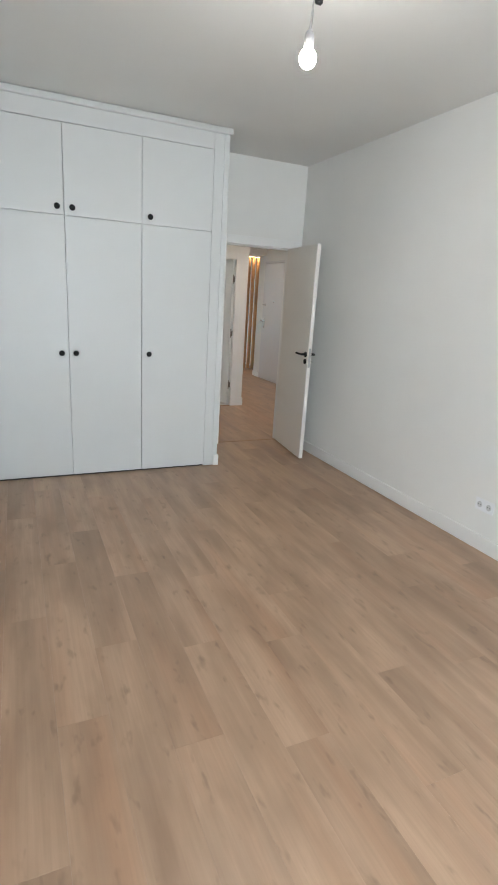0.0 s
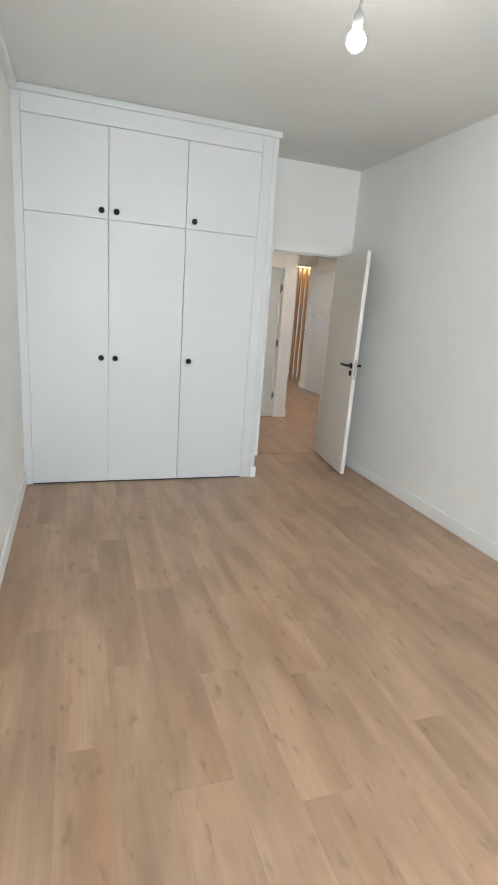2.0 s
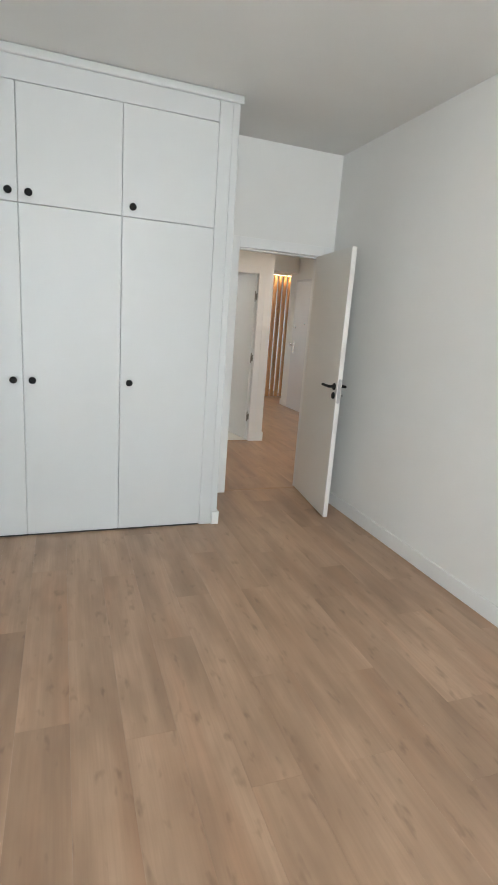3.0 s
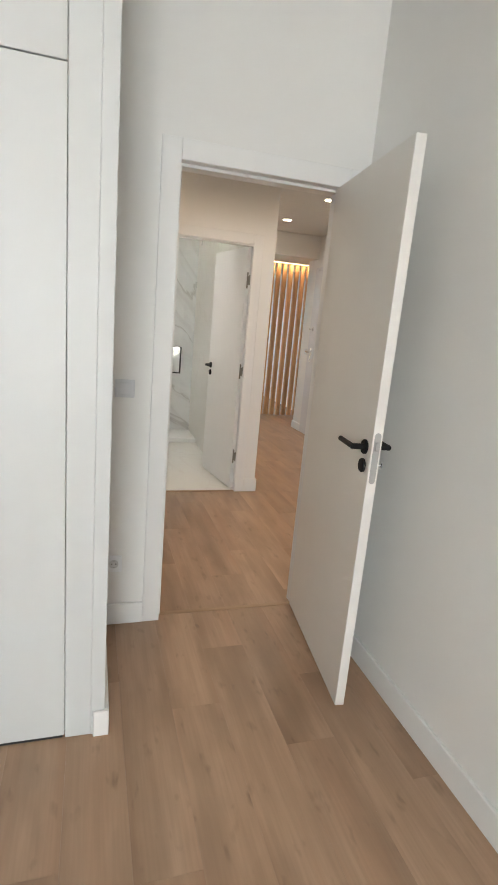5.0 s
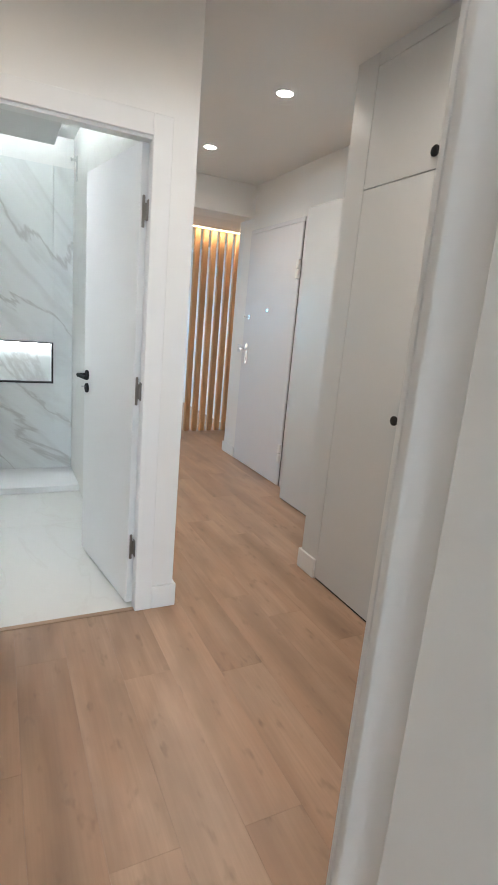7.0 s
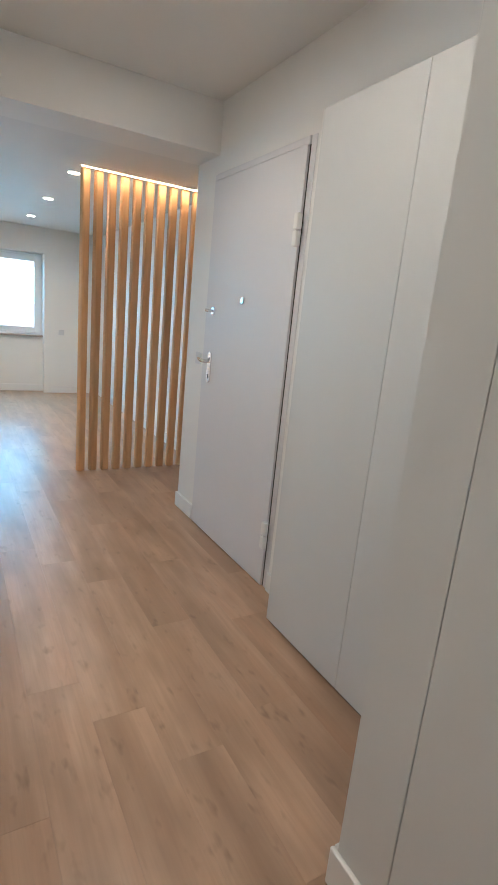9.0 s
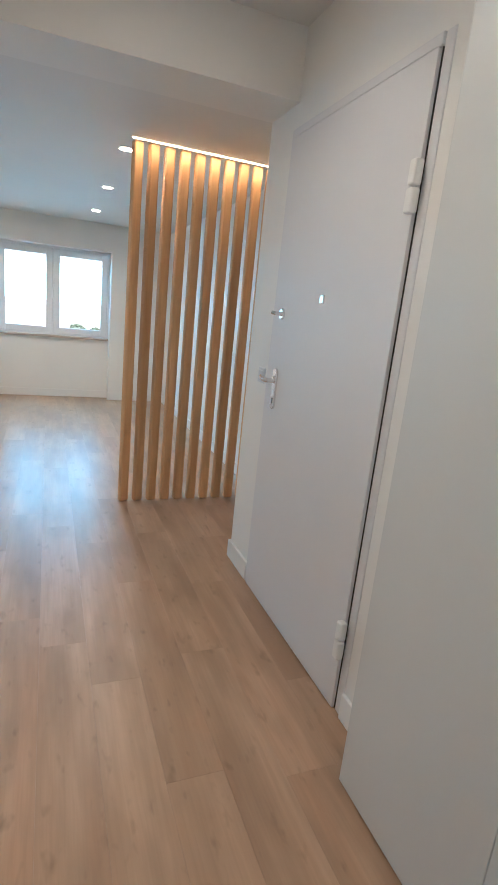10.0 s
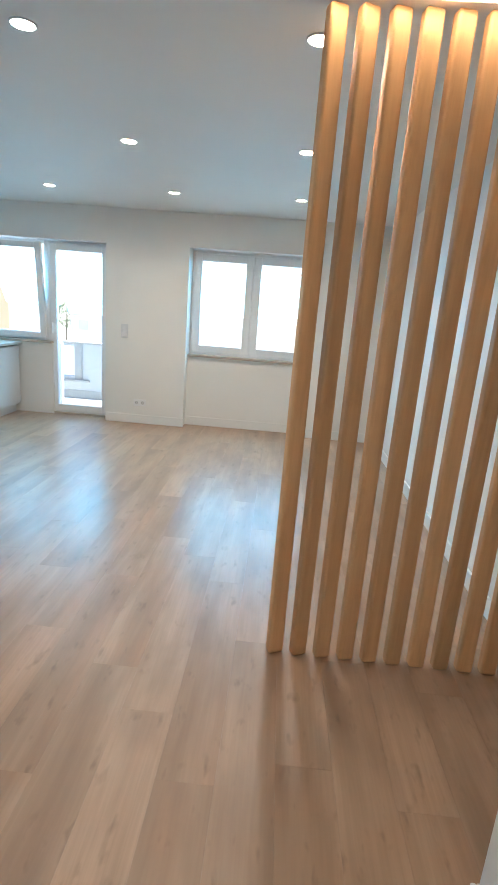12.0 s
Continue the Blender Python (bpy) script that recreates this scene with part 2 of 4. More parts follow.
def join(bm, one):
    made = [bm.verts.new(v.co) for v in one.verts]
    one.verts.index_update()
    for f in one.faces:
        bm.faces.new([made[v.index] for v in f.verts])
    one.free()
    return bm


def box(*a, **k):
    return add(bmesh.new(), *a, **k)


def lathe(profile, m, segments=20, bm=None):
    """Turns (radius, height) pairs round the local z axis."""
    one = bmesh.new()
    rings = []
    for r, h in profile:
        if r < 1e-6:
            rings.append([one.verts.new((0, 0, h))])
        else:
            rings.append([one.verts.new((r * math.cos(2 * math.pi * i / segments), r * math.sin(2 * math.pi * i / segments), h)) for i in range(segments)])
    for a, c in zip(rings, rings[1:]):
        for i in range(segments):
            j = (i + 1) % segments
            if len(a) == 1 and len(c) == 1:
                continue
            if len(a) == 1:
                one.faces.new((a[0], c[i], c[j]))
            elif len(c) == 1:
                one.faces.new((a[i], a[j], c[0]))
            else:
                one.faces.new((a[i], a[j], c[j], c[i]))
    for ring, flip in ((rings[0], True), (rings[-1], False)):
        if len(ring) > 1:
            one.faces.new(ring[::-1] if flip else ring)
    bmesh.ops.recalc_face_normals(one, faces=one.faces[:])
    one.transform(m)
    return join(bm or bmesh.new(), one)


def tube(points, radius, segments=12, bm=None):
    """A round bar along a line of points, with closed ends."""
    one = bmesh.new()
    pts = [Vector(p) for p in points]
    rings = []
    for i, p in enumerate(pts):
        d = (pts[min(i + 1, len(pts) - 1)] - pts[max(i - 1, 0)]).normalized()
        q = d.to_track_quat("Z", "Y")
        rings.append([one.verts.new(p + q @ Vector((radius * math.cos(2 * math.pi * k / segments), radius * math.sin(2 * math.pi * k / segments), 0))) for k in range(segments)])
    for a, c in zip(rings, rings[1:]):
        for k in range(segments):
            one.faces.new((a[k], a[(k + 1) % segments], c[(k + 1) % segments], c[k]))
    one.faces.new(rings[0][::-1])
    one.faces.new(rings[-1])
    bmesh.ops.recalc_face_normals(one, faces=one.faces[:])
    return join(bm or bmesh.new(), one)


def slab(axis, a0, a1, c0, c1, z0, z1, holes=()):
    """A wall between a0 and a1 on its axis (0: x, 1: y), c0 to c1 along it, with rectangular holes (c0, c1, z0, z1) through it."""
    bm = bmesh.new()
    cs = sorted({c0, c1, *[h[0] for h in holes], *[h[1] for h in holes]})
    for u, w in zip(cs, cs[1:]):
        cuts = sorted((max(h[2], z0), min(h[3], z1)) for h in holes if h[0] <= u and h[1] >= w)
        z = z0
        for h0, h1 in [*cuts, (z1, z1)]:
            if h0 - z > 1e-4:
                if axis == 0:
                    add(bm, a0, a1, u, w, z, h0)
                else:
                    add(bm, u, w, a0, a1, z, h0)
            z = max(z, h1)
    bmesh.ops.remove_doubles(bm, verts=bm.verts[:], dist=1e-5)
    return bm


def stadium(w, h, t, m, segments=14):
    """A flat plate with round ends: w wide on local x, h tall on local y, t thick."""
    one = bmesh.new()
    r, k = w / 2, h / 2 - w / 2
    edge = [(r * math.cos(a), k + r * math.sin(a)) for a in [math.pi * i / segments for i in range(segments + 1)]]
    edge += [(-x, -y) for x, y in edge]
    rings = [[one.verts.new((x * s, y * s if abs(y) < 1e-9 else y - math.copysign(w * (1 - s) / 2, y), z)) for x, y in edge] for s, z in ((1, 0), (1, t * 0.8), (0.93, t))]
    for a, c in zip(rings, rings[1:]):
        for i in range(len(edge)):
            j = (i + 1) % len(edge)
            one.faces.new((a[i], a[j], c[j], c[i]))
    one.faces.new(rings[-1])
    one.transform(m)
    return join(bmesh.new(), one)


def facing(x, y, z, normal):
    """A pose at a point whose local z points along the normal."""
    return Matrix.Translation((x, y, z)) @ Vector(normal).to_track_quat("Z", "Y").to_matrix().to_4x4()


def hinged(x, y, z, degrees):
    return pose(x, y, z, 0, 0, degrees)


# ---- measures of the place ----
BL, BR, DW, BB = 0.175, 3.23, 5.496, -1.6        # bedroom: left, right, door wall, back
BH, HH, LH = 2.855, 2.63, 2.40                    # ceilings: bedroom, hall, living room
HALL0, BATHW, CORNER = 5.645, 7.376, 3.448        # hall's near face, bathroom wall, its corner
EW, EEND = 4.921, 10.232                          # entrance wall and its end
LL, LR, WW = 0.58, 5.50, 15.256                  # living room: left, right, window wall

# ---- walls and ceilings ----
structure("wall_bedroom_left", slab(0, 0.05, BL, BB, DW, 0, BH), WALL, "white painted plaster wall", "wall")
structure("wall_bedroom_right", slab(0, BR, 3.36, BB, DW, 0, BH), WALL, "white painted plaster wall", "wall")
structure("wall_bedroom_back", slab(1, -1.75, BB, 0.05, 3.35, 0, BH, [(0.4, 1.7, 0.9, 2.3)]), WALL, "white painted wall with a window opening", "wall")
structure("wall_bedroom_door", slab(1, DW, HALL0, 0.05, 5.1, 0, BH, [(2.36, 3.15, 0, 2.075)]), WALL, "white painted wall with a doorway", "wall")
structure("wall_hall_left", slab(0, 0.85, 1.0, HALL0, BATHW, 0, HH), WALL, "white painted wall", "wall")
structure("wall_bathroom_front", slab(1, BATHW, 7.48, 0.85, CORNER, 0, HH, [(2.645, 3.29, 0, 2.07)]), WALL, "white painted wall with a doorway", "wall")
structure("wall_corridor_left", slab(0, 3.275, CORNER, 7.48, EEND, 0, HH), WALL, "white painted wall", "wall")
structure("wall_entrance", slab(0, EW, 5.1, HALL0, EEND, 0, HH, [(8.955, 9.91, 0, 2.2)]), WALL, "white painted wall holding the entrance door", "wall")
structure("wall_landing", slab(0, 5.1, 5.2, 8.7, 10.09, -0.1, HH), WALL, "plain closing wall behind the entrance door", "wall")
structure("wall_living_back", slab(1, 10.09, EEND, 0.43, 3.275, 0, HH), WALL, "white painted wall", "wall")
structure("wall_living_end", slab(1, 10.09, EEND, 5.1, 5.65, 0, HH), WALL, "white painted wall", "wall")
structure("wall_living_right", slab(0, LR, 5.65, EEND, 15.7, 0, HH), WALL, "white painted wall", "wall")
structure("wall_living_left", slab(0, 0.43, LL, EEND, 15.7, 0, HH), WALL, "white painted wall", "wall")
structure("wall_window", slab(1, WW, 15.7, LL, LR, 0, HH, [(0.75, 1.60, 0, 2.03), (1.60, 2.29, 0, 2.03), (3.234, 4.705, 0, 2.045)]), WALL, "white painted wall with window recesses", "wall")
structure("wall_under_window", slab(1, 15.42, 15.68, 3.234, 4.705, 0, 0.835), WALL, "white painted wall under the window", "wall")
structure("wall_under_kitchen_window", slab(1, 15.38, 15.68, 0.75, 1.60, 0, 0.855), WALL, "white painted wall under the window", "wall")
structure("beam", slab(1, 9.92, EEND, CORNER, EW, 2.345, HH), WALL, "white painted ceiling beam at the end of the hall", "beam")
structure("ceiling_bedroom", box(0.05, 3.35, -1.75, HALL0, BH, BH + 0.12), CEIL, "white painted ceiling", "ceiling")
structure("ceiling_hall", box(0.85, 5.2, HALL0, EEND, HH, HH + 0.12), CEIL, "white painted ceiling", "ceiling")
structure("ceiling_living", box(0.43, 5.65, EEND, 15.7, LH, LH + 0.22), CEIL, "white painted ceiling with recessed lights", "ceiling")
structure("crown_moulding", box(BL, BL + 0.05, BB, 4.80, BH - 0.055, BH, bevel=0.012, segments=3), TRIM, "white crown moulding along the ceiling", "moulding")


def baseboard(x0, x1, y0, y1, h=0.105):
    return structure("baseboard", box(x0, x1, y0, y1, 0, h, bevel=0.004, segments=2), TRIM, "white lacquered baseboard", "baseboard")


baseboard(BR - 0.015, BR, BB, DW)
baseboard(BL, BL + 0.015, BB, 4.82)
baseboard(2.1335, 2.3068, DW - 0.015, DW)
baseboard(1.0, 2.59, BATHW - 0.015, BATHW)
baseboard(3.3433, CORNER + 0.015, BATHW - 0.0135, BATHW, 0.115)
baseboard(CORNER, CORNER + 0.015, BATHW, EEND, 0.115)
baseboard(EW - 0.015, EW, 8.672, 8.915)
baseboard(EW - 0.015, EW, 9.945, EEND + 0.015)
baseboard(EW, LR, EEND, EEND + 0.015)
baseboard(LR - 0.015, LR, EEND + 0.015, WW)
baseboard(2.295, 3.234 + 0.012, WW - 0.015, WW)
baseboard(3.234, 4.705, 15.42 - 0.015, 15.42)
baseboard(4.705 - 0.012, LR - 0.015, WW - 0.015, WW)

# ---- bathroom shell ----
structure("wall_bathroom_left", slab(0, 1.8, 1.9, 7.48, 9.8, 0, HH), MARBLE, "white veined marble tiled wall", "wall")
structure("wall_bathroom_right", slab(0, 3.255, 3.275, 7.48, 9.65, 0, HH), PORCELAIN, "pale tiled wall of the bathroom", "wall")
back = structure("wall_bathroom_back", slab(1, 9.665, 9.8, 1.9, 3.275, 0, HH, [(2.3, 3.11, 0.762, 1.09)]), WALL, "marble clad shower wall with a lit niche", "wall")
for x0, x1, z0, z1 in ((1.9, 2.3, 0, 2.39), (2.3, 3.11, 0, 0.762), (2.3, 3.11, 1.09, 2.39), (3.11, 3.255, 0, 2.39)):
    part("tile", box(x0 + 0.0005, x1 - 0.0005, 9.65, 9.665, z0, z1), MARBLE, back)
structure("ceiling_bathroom", box(1.9, 3.255, 7.48, 9.665, 2.60, 2.628), CEIL, "white painted ceiling", "ceiling")
structure("ceiling_bathroom_panel", box(1.9, 3.07, 7.48, 9.15, 2.40, 2.46, bevel=0.003), CEIL, "dropped white ceiling panel with a lit cove", "ceiling")
niche = thing("shower_niche", (2.705, 9.72, 0.762), "black-framed shower niche with a warm light strip", "niche")
part("lining", box(2.3, 3.11, 9.775, 9.79, 0.762, 1.09), MARBLE, niche)
part("frame", add(add(add(box(2.3, 3.11, 9.645, 9.70, 0.762, 0.772), 2.3, 3.11, 9.645, 9.70, 1.08, 1.09), 3.10, 3.11, 9.645, 9.70, 0.772, 1.08), 2.3, 2.31, 9.645, 9.70, 0.772, 1.08), BLACK, niche, "thin black metal edge")
part("light_strip", box(2.32, 3.09, 9.72, 9.745, 1.068, 1.079), NICHE_GLOW, niche, "warm white light strip")
tray = thing("shower_tray", (2.6, 9.4, 0), "flat white resin shower tray against the marble wall", "shower tray")
part("tray", box(1.9, 3.255, 9.15, 9.65, 0.0, 0.05, bevel=0.006, segments=2), TRAY, tray)
part("drain", lathe([(0.05, 0), (0.05, 0.004), (0.0, 0.005)], pose(2.5, 9.4, 0.0495)), STEEL, tray)
screen = thing("shower_screen", (2.3, 9.15, 0.05), "clear glass shower screen with a black edge", "shower screen")
part("pane", box(1.95, 2.64, 9.156, 9.164, 0.055, 1.95), GLASS, screen)
part("edge_profile", box(2.64, 2.652, 9.15, 9.17, 0.052, 1.95, bevel=0.002), BLACK, screen)
cove = thing("cove_light", (2.6, 9.2, 2.47), "warm white light strip hidden above the dropped ceiling", "light strip")
part("strip_back", box(1.92, 2.90, 8.99, 9.02, 2.4605, 2.474), COVE_GLOW, cove)
part("strip_side", box(2.92, 2.95, 7.6, 8.98, 2.4605, 2.474), COVE_GLOW, cove)


br = thing("wall_bracket", (3.25, 9.45, 2.28), "small chrome bracket high on the tiled shower wall", "bracket")
part("plate", box(3.247, 3.254, 9.435, 9.465, 2.27, 2.44, bevel=0.003), CHROME, br)
part("pin", lathe([(0.009, 0), (0.009, 0.03), (0.013, 0.032), (0.013, 0.04), (0, 0.041)], facing(3.248, 9.45, 2.41, (-1, 0, 0)), 14), CHROME, br)

# ---- doors ----
def lever_set(parent, m, steel=False, flip=1, key=True):
    """A black round-rose lever with a key rose under it; local z leaves the leaf, local x points to the hinges."""
    rose = lathe([(0.0265, 0), (0.0265, 0.007), (0.024, 0.010), (0.011, 0.010), (0.0105, 0.054), (0.0, 0.055)], m, 28)
    h = part("handle", rose, BLACK, parent, "matt black lever handle", False)
    bar = tube([(-0.008 * flip, 0, 0.049), (0.03 * flip, 0, 0.050), (0.125 * flip, 0, 0.050)], 0.0098, 16)
    bar.transform(m)
    part("lever", bar, BLACK, h)
    kr = lathe([(0.0255, 0), (0.0255, 0.007), (0.023, 0.010), (0.0, 0.010)], m @ pose(0, -0.069, 0), 28)
    part("key_rose", kr, BLACK, h)


def door_trim(parent, face, out, c0, c1, top, wide=0.08, thick=0.012, foot=0.0, right=True):
    """Three boards round a doorway on a wall across y."""
    y0, y1 = sorted((face, face + out * thick))
    part("architrave", box(c0 - wide, c0, y0, y1, foot, top + wide, bevel=0.002), TRIM, parent)
    if right:
        part("architrave", box(c1, c1 + wide, y0, y1, foot, top + wide, bevel=0.002), TRIM, parent)
    part("architrave", box(c0, c1, y0, y1, top, top + wide, bevel=0.002), TRIM, parent)


def hinge_at(parent, x, y, z, tall=0.09, r=0.007):
    part("hinge", lathe([(r, 0), (r, tall * 0.49), (r * 0.8, tall * 0.5), (r, tall * 0.51), (r, tall)], pose(x, y, z), 14), STEEL, parent)


# bedroom door: opens into the bedroom, hinges beside the right wall
d1 = thing("door_1", (2.75, 5.55, 0), "off-white bedroom door standing wide open, black lever handle", "door", kind="structure")
door_trim(d1, DW, -1, 2.387, 3.13, 2.06, 0.08, foot=0.0, right=False)
part("architrave", box(3.13, 3.205, DW - 0.012, DW, 0, 2.14, bevel=0.002), TRIM, d1)
door_trim(d1, HALL0, 1, 2.387, 3.13, 2.06, 0.08)
part("jamb", box(2.36, 2.387, DW + 0.001, HALL0 - 0.001, 0, 2.06), TRIM, d1)
part("jamb", box(3.13, 3.15, DW + 0.001, HALL0 - 0.001, 0, 2.06), TRIM, d1)
part("head_jamb", box(2.36, 3.15, DW + 0.001, HALL0 - 0.001, 2.06, 2.075), TRIM, d1)
part("stop", box(2.387, 2.399, 5.535, 5.60, 0, 2.048), TRIM, d1)
part("stop", box(2.387, 3.13, 5.535, 5.60, 2.048, 2.06), TRIM, d1)
part("stop", box(3.100, 3.13, 5.534, 5.60, 0, 2.048), TRIM, d1)
LEAF_TURN = math.degrees(math.atan2(5.525 - 4.773, 3.086 - 2.995))
leaf_m = hinged(3.086, 5.525, 0.010, LEAF_TURN - 180)
leaf = part("leaf", box(0, 0.755, 0, 0.037, 0, 2.05, bevel=0.0025, segments=2, m=leaf_m), DOOR, d1, "off-white lacquered flat leaf")
face_a = leaf_m @ pose(0.703, 0.0, 1.043, 90, 0, 0)
lever_set(leaf, face_a, flip=-1)
face_b = leaf_m @ pose(0.703, 0.037, 1.043, 90, 0, 180)
lever_set(leaf, face_b, flip=1)
part("lock_plate", stadium(0.023, 0.185, 0.0022, leaf_m @ Matrix(((0, 0, 1, 0.7545), (1, 0, 0, 0.0185), (0, 1, 0, 1.012), (0, 0, 0, 1)))), STEEL, leaf, "steel lock plate on the leaf's edge")
part("latch", box(0.756, 0.762, 0.012, 0.025, 1.040, 1.072, bevel=0.002, m=leaf_m), STEEL, leaf)
keyb = lathe([(0.004, 0), (0.004, 0.02), (0.012, 0.021), (0.012, 0.024), (0, 0.024)], face_b @ pose(0, -0.069, 0.01), 14)
part("key", keyb, CHROME, leaf)
for z in (0.22, 1.0, 1.78):
    hinge_at(d1, 3.135, DW - 0.006, z)

# bathroom door: opens into the bathroom, hinges on its right jamb
d2 = thing("door_2", (2.96, 7.42, 0), "white bathroom door standing open, black lever handle", "door", kind="structure")
door_trim(d2, BATHW, -1, 2.672, 3.265, 2.05, 0.078)
part("jamb", box(2.645, 2.672, BATHW + 0.001, 7.479, 0, 2.05), TRIM, d2)
part("jamb", box(3.265, 3.29, BATHW + 0.001, 7.426, 0, 2.05), TRIM, d2)
part("head_jamb", box(2.645, 3.29, BATHW + 0.001, 7.479, 2.05, 2.07), TRIM, d2)
part("stop", box(2.672, 3.265, BATHW + 0.002, 7.43, 2.038, 2.05), TRIM, d2)
L2_TURN = math.degrees(math.atan2(8.125 - 7.505, 3.146 - 3.245))
leaf2_m = hinged(3.238, 7.434, 0.012, L2_TURN)
leaf2 = part("leaf", box(0, 0.690, -0.04, 0.0, 0, 2.03, bevel=0.0025, segments=2, m=leaf2_m), TRIM, d2, "white lacquered flat leaf")
lever_set(leaf2, leaf2_m @ pose(0.632, 0.0, 1.02, 90, 0, 180), flip=1)
part("key", lathe([(0.003, 0), (0.003, 0.035), (0.0, 0.036)], leaf2_m @ pose(0.632, 0.0, 0.958, 90, 0, 180), 10), CHROME, leaf2)
for z in (0.24, 0.98, 1.72):
    h2 = part("hinge", box(3.246, 3.258, 7.4285, 7.4345, z, z + 0.125, bevel=0.002), NICKEL, d2, "dark nickel hinge")
    part("knuckle", lathe([(0.006, 0), (0.007, 0.002), (0.007, 0.062), (0.006, 0.064)], pose(3.2605, 7.426, z + 0.03), 14), NICKEL, h2)
    part("hinge_plate", box(3.2615, 3.2645, 7.396, 7.425, z + 0.025, z + 0.105, bevel=0.001), NICKEL, h2)

# entrance door: closed, in the entrance wall
d3 = thing("door_3", (4.92, 9.43, 0), "closed pale grey steel entrance door with chrome fittings", "door", kind="structure")
part("frame_side", box(EW - 0.004, 4.98, 8.915, 8.956, 0, 2.235, bevel=0.002), ENTRY, d3)
part("frame_side", box(EW - 0.010, 4.98, 9.909, 9.940, 0, 2.235, bevel=0.003), ENTRY, d3)
part("frame_head", box(EW - 0.012, 4.98, 8.956, 9.909, 2.199, 2.235, bevel=0.003), ENTRY, d3)
# near-black rebate and strip put the shade of the door gap into colour
part("rebate", box(4.955, 4.975, 8.956, 9.909, 0, 2.199), DARK, d3)
part("seal", box(EW - 0.006, 4.955, 8.9570, 8.9600, 0.004, 2.197), DARK, d3, "dark strip standing in for the shaded gap on the hinge side")
leaf3 = part("leaf", box(EW - 0.018, 4.95, 8.961, 9.906, 0.006, 2.195, bevel=0.003, segments=2), ENTRY, d3, "pale grey lacquered leaf")
for z in (0.228, 1.757):
    part("hinge", add(box(EW - 0.044, EW - 0.014, 8.942, 8.976, z, z + 0.072, bevel=0.007, segments=3), EW - 0.044, EW - 0.014, 8.942, 8.976, z + 0.078, z + 0.15, bevel=0.007, segments=3), TRIM, d3, "white capped hinge")
fx = EW - 0.018
hp = stadium(0.043, 0.195, 0.010, Matrix.Translation((fx, 9.808, 1.088)) @ Matrix(((0, 0, -1, 0), (-1, 0, 0, 0), (0, 1, 0, 0), (0, 0, 0, 1))))
esc = part("escutcheon", hp, CHROME, leaf3, "satin chrome lock plate")
bar3 = tube([(fx - 0.006, 9.806, 1.128), (fx - 0.045, 9.808, 1.128), (fx - 0.052, 9.816, 1.129), (fx - 0.054, 9.835, 1.131), (fx - 0.052, 9.860, 1.134), (fx - 0.046, 9.878, 1.136)], 0.0115, 12)
part("lever", bar3, CHROME, esc)
part("keyhole", lathe([(0.006, 0), (0.006, 0.003), (0, 0.003)], facing(fx - 0.008, 9.806, 1.04, (-1, 0, 0)), 14), BLACK, esc)
part("cylinder", box(fx - 0.0105, fx - 0.007, 9.802, 9.810, 1.018, 1.04), BLACK, esc)
lock = part("upper_lock", lathe([(0.026, 0), (0.026, 0.006), (0.021, 0.010), (0.0, 0.010)], facing(fx, 9.812, 1.437, (-1, 0, 0)), 24), CHROME, leaf3)
part("thumb_turn", tube([(fx - 0.008, 9.812, 1.437), (fx - 0.036, 9.814, 1.437), (fx - 0.042, 9.834, 1.440)], 0.009, 12), CHROME, lock)
part("peephole", box(fx - 0.009, fx + 0.001, 9.426, 9.458, 1.488, 1.524, bevel=0.005, segments=2), CHROME, leaf3, "small white peephole cover")

# ---- threshold strips ----
structure("threshold", box(2.387, 3.13, 5.527, 5.552, 0.0, 0.0045, bevel=0.0015), STRIP, "narrow oak threshold strip in the doorway", "threshold")
structure("threshold_bathroom", box(2.672, 3.265, 7.372, 7.40, 0.0, 0.006, bevel=0.002), STRIP, "narrow oak threshold strip in the doorway", "threshold")


# ---- windows ----
def sash(parent, x0, x1, z0, z1, y, wide=0.085, deep=0.06, m=None):
    """A casement with its pane: four mitred-looking rails and a glass sheet."""
    s = part("sash", add(add(add(box(x0, x0 + wide, y, y + deep, z0, z1, bevel=0.006, m=m), x1 - wide, x1, y, y + deep, z0, z1, bevel=0.006, m=m),
                             x0 + wide - 0.004, x1 - wide + 0.004, y + 0.002, y + deep - 0.002, z0, z0 + wide, bevel=0.006, m=m),
                         x0 + wide - 0.004, x1 - wide + 0.004, y + 0.002, y + deep - 0.002, z1 - wide, z1, bevel=0.006, m=m), PVC, parent)
    g = part("pane", box(x0 + wide - 0.006, x1 - wide + 0.006, y + deep / 2 - 0.003, y + deep / 2 + 0.003, z0 + wide - 0.006, z1 - wide + 0.006, m=m), GLASS, s)
    g.visible_shadow = False
    return s


def outer_frame(parent, x0, x1, z0, z1, y, wide=0.045, deep=0.07):
    part("window_frame", add(add(add(box(x0, x0 + wide, y, y + deep, z0, z1, bevel=0.004), x1 - wide, x1, y, y + deep, z0, z1, bevel=0.004),
                                 x0 + wide, x1 - wide, y, y + deep, z0, z0 + wide, bevel=0.004), x0 + wide, x1 - wide, y, y + deep, z1 - wide, z1, bevel=0.004), PVC, parent)


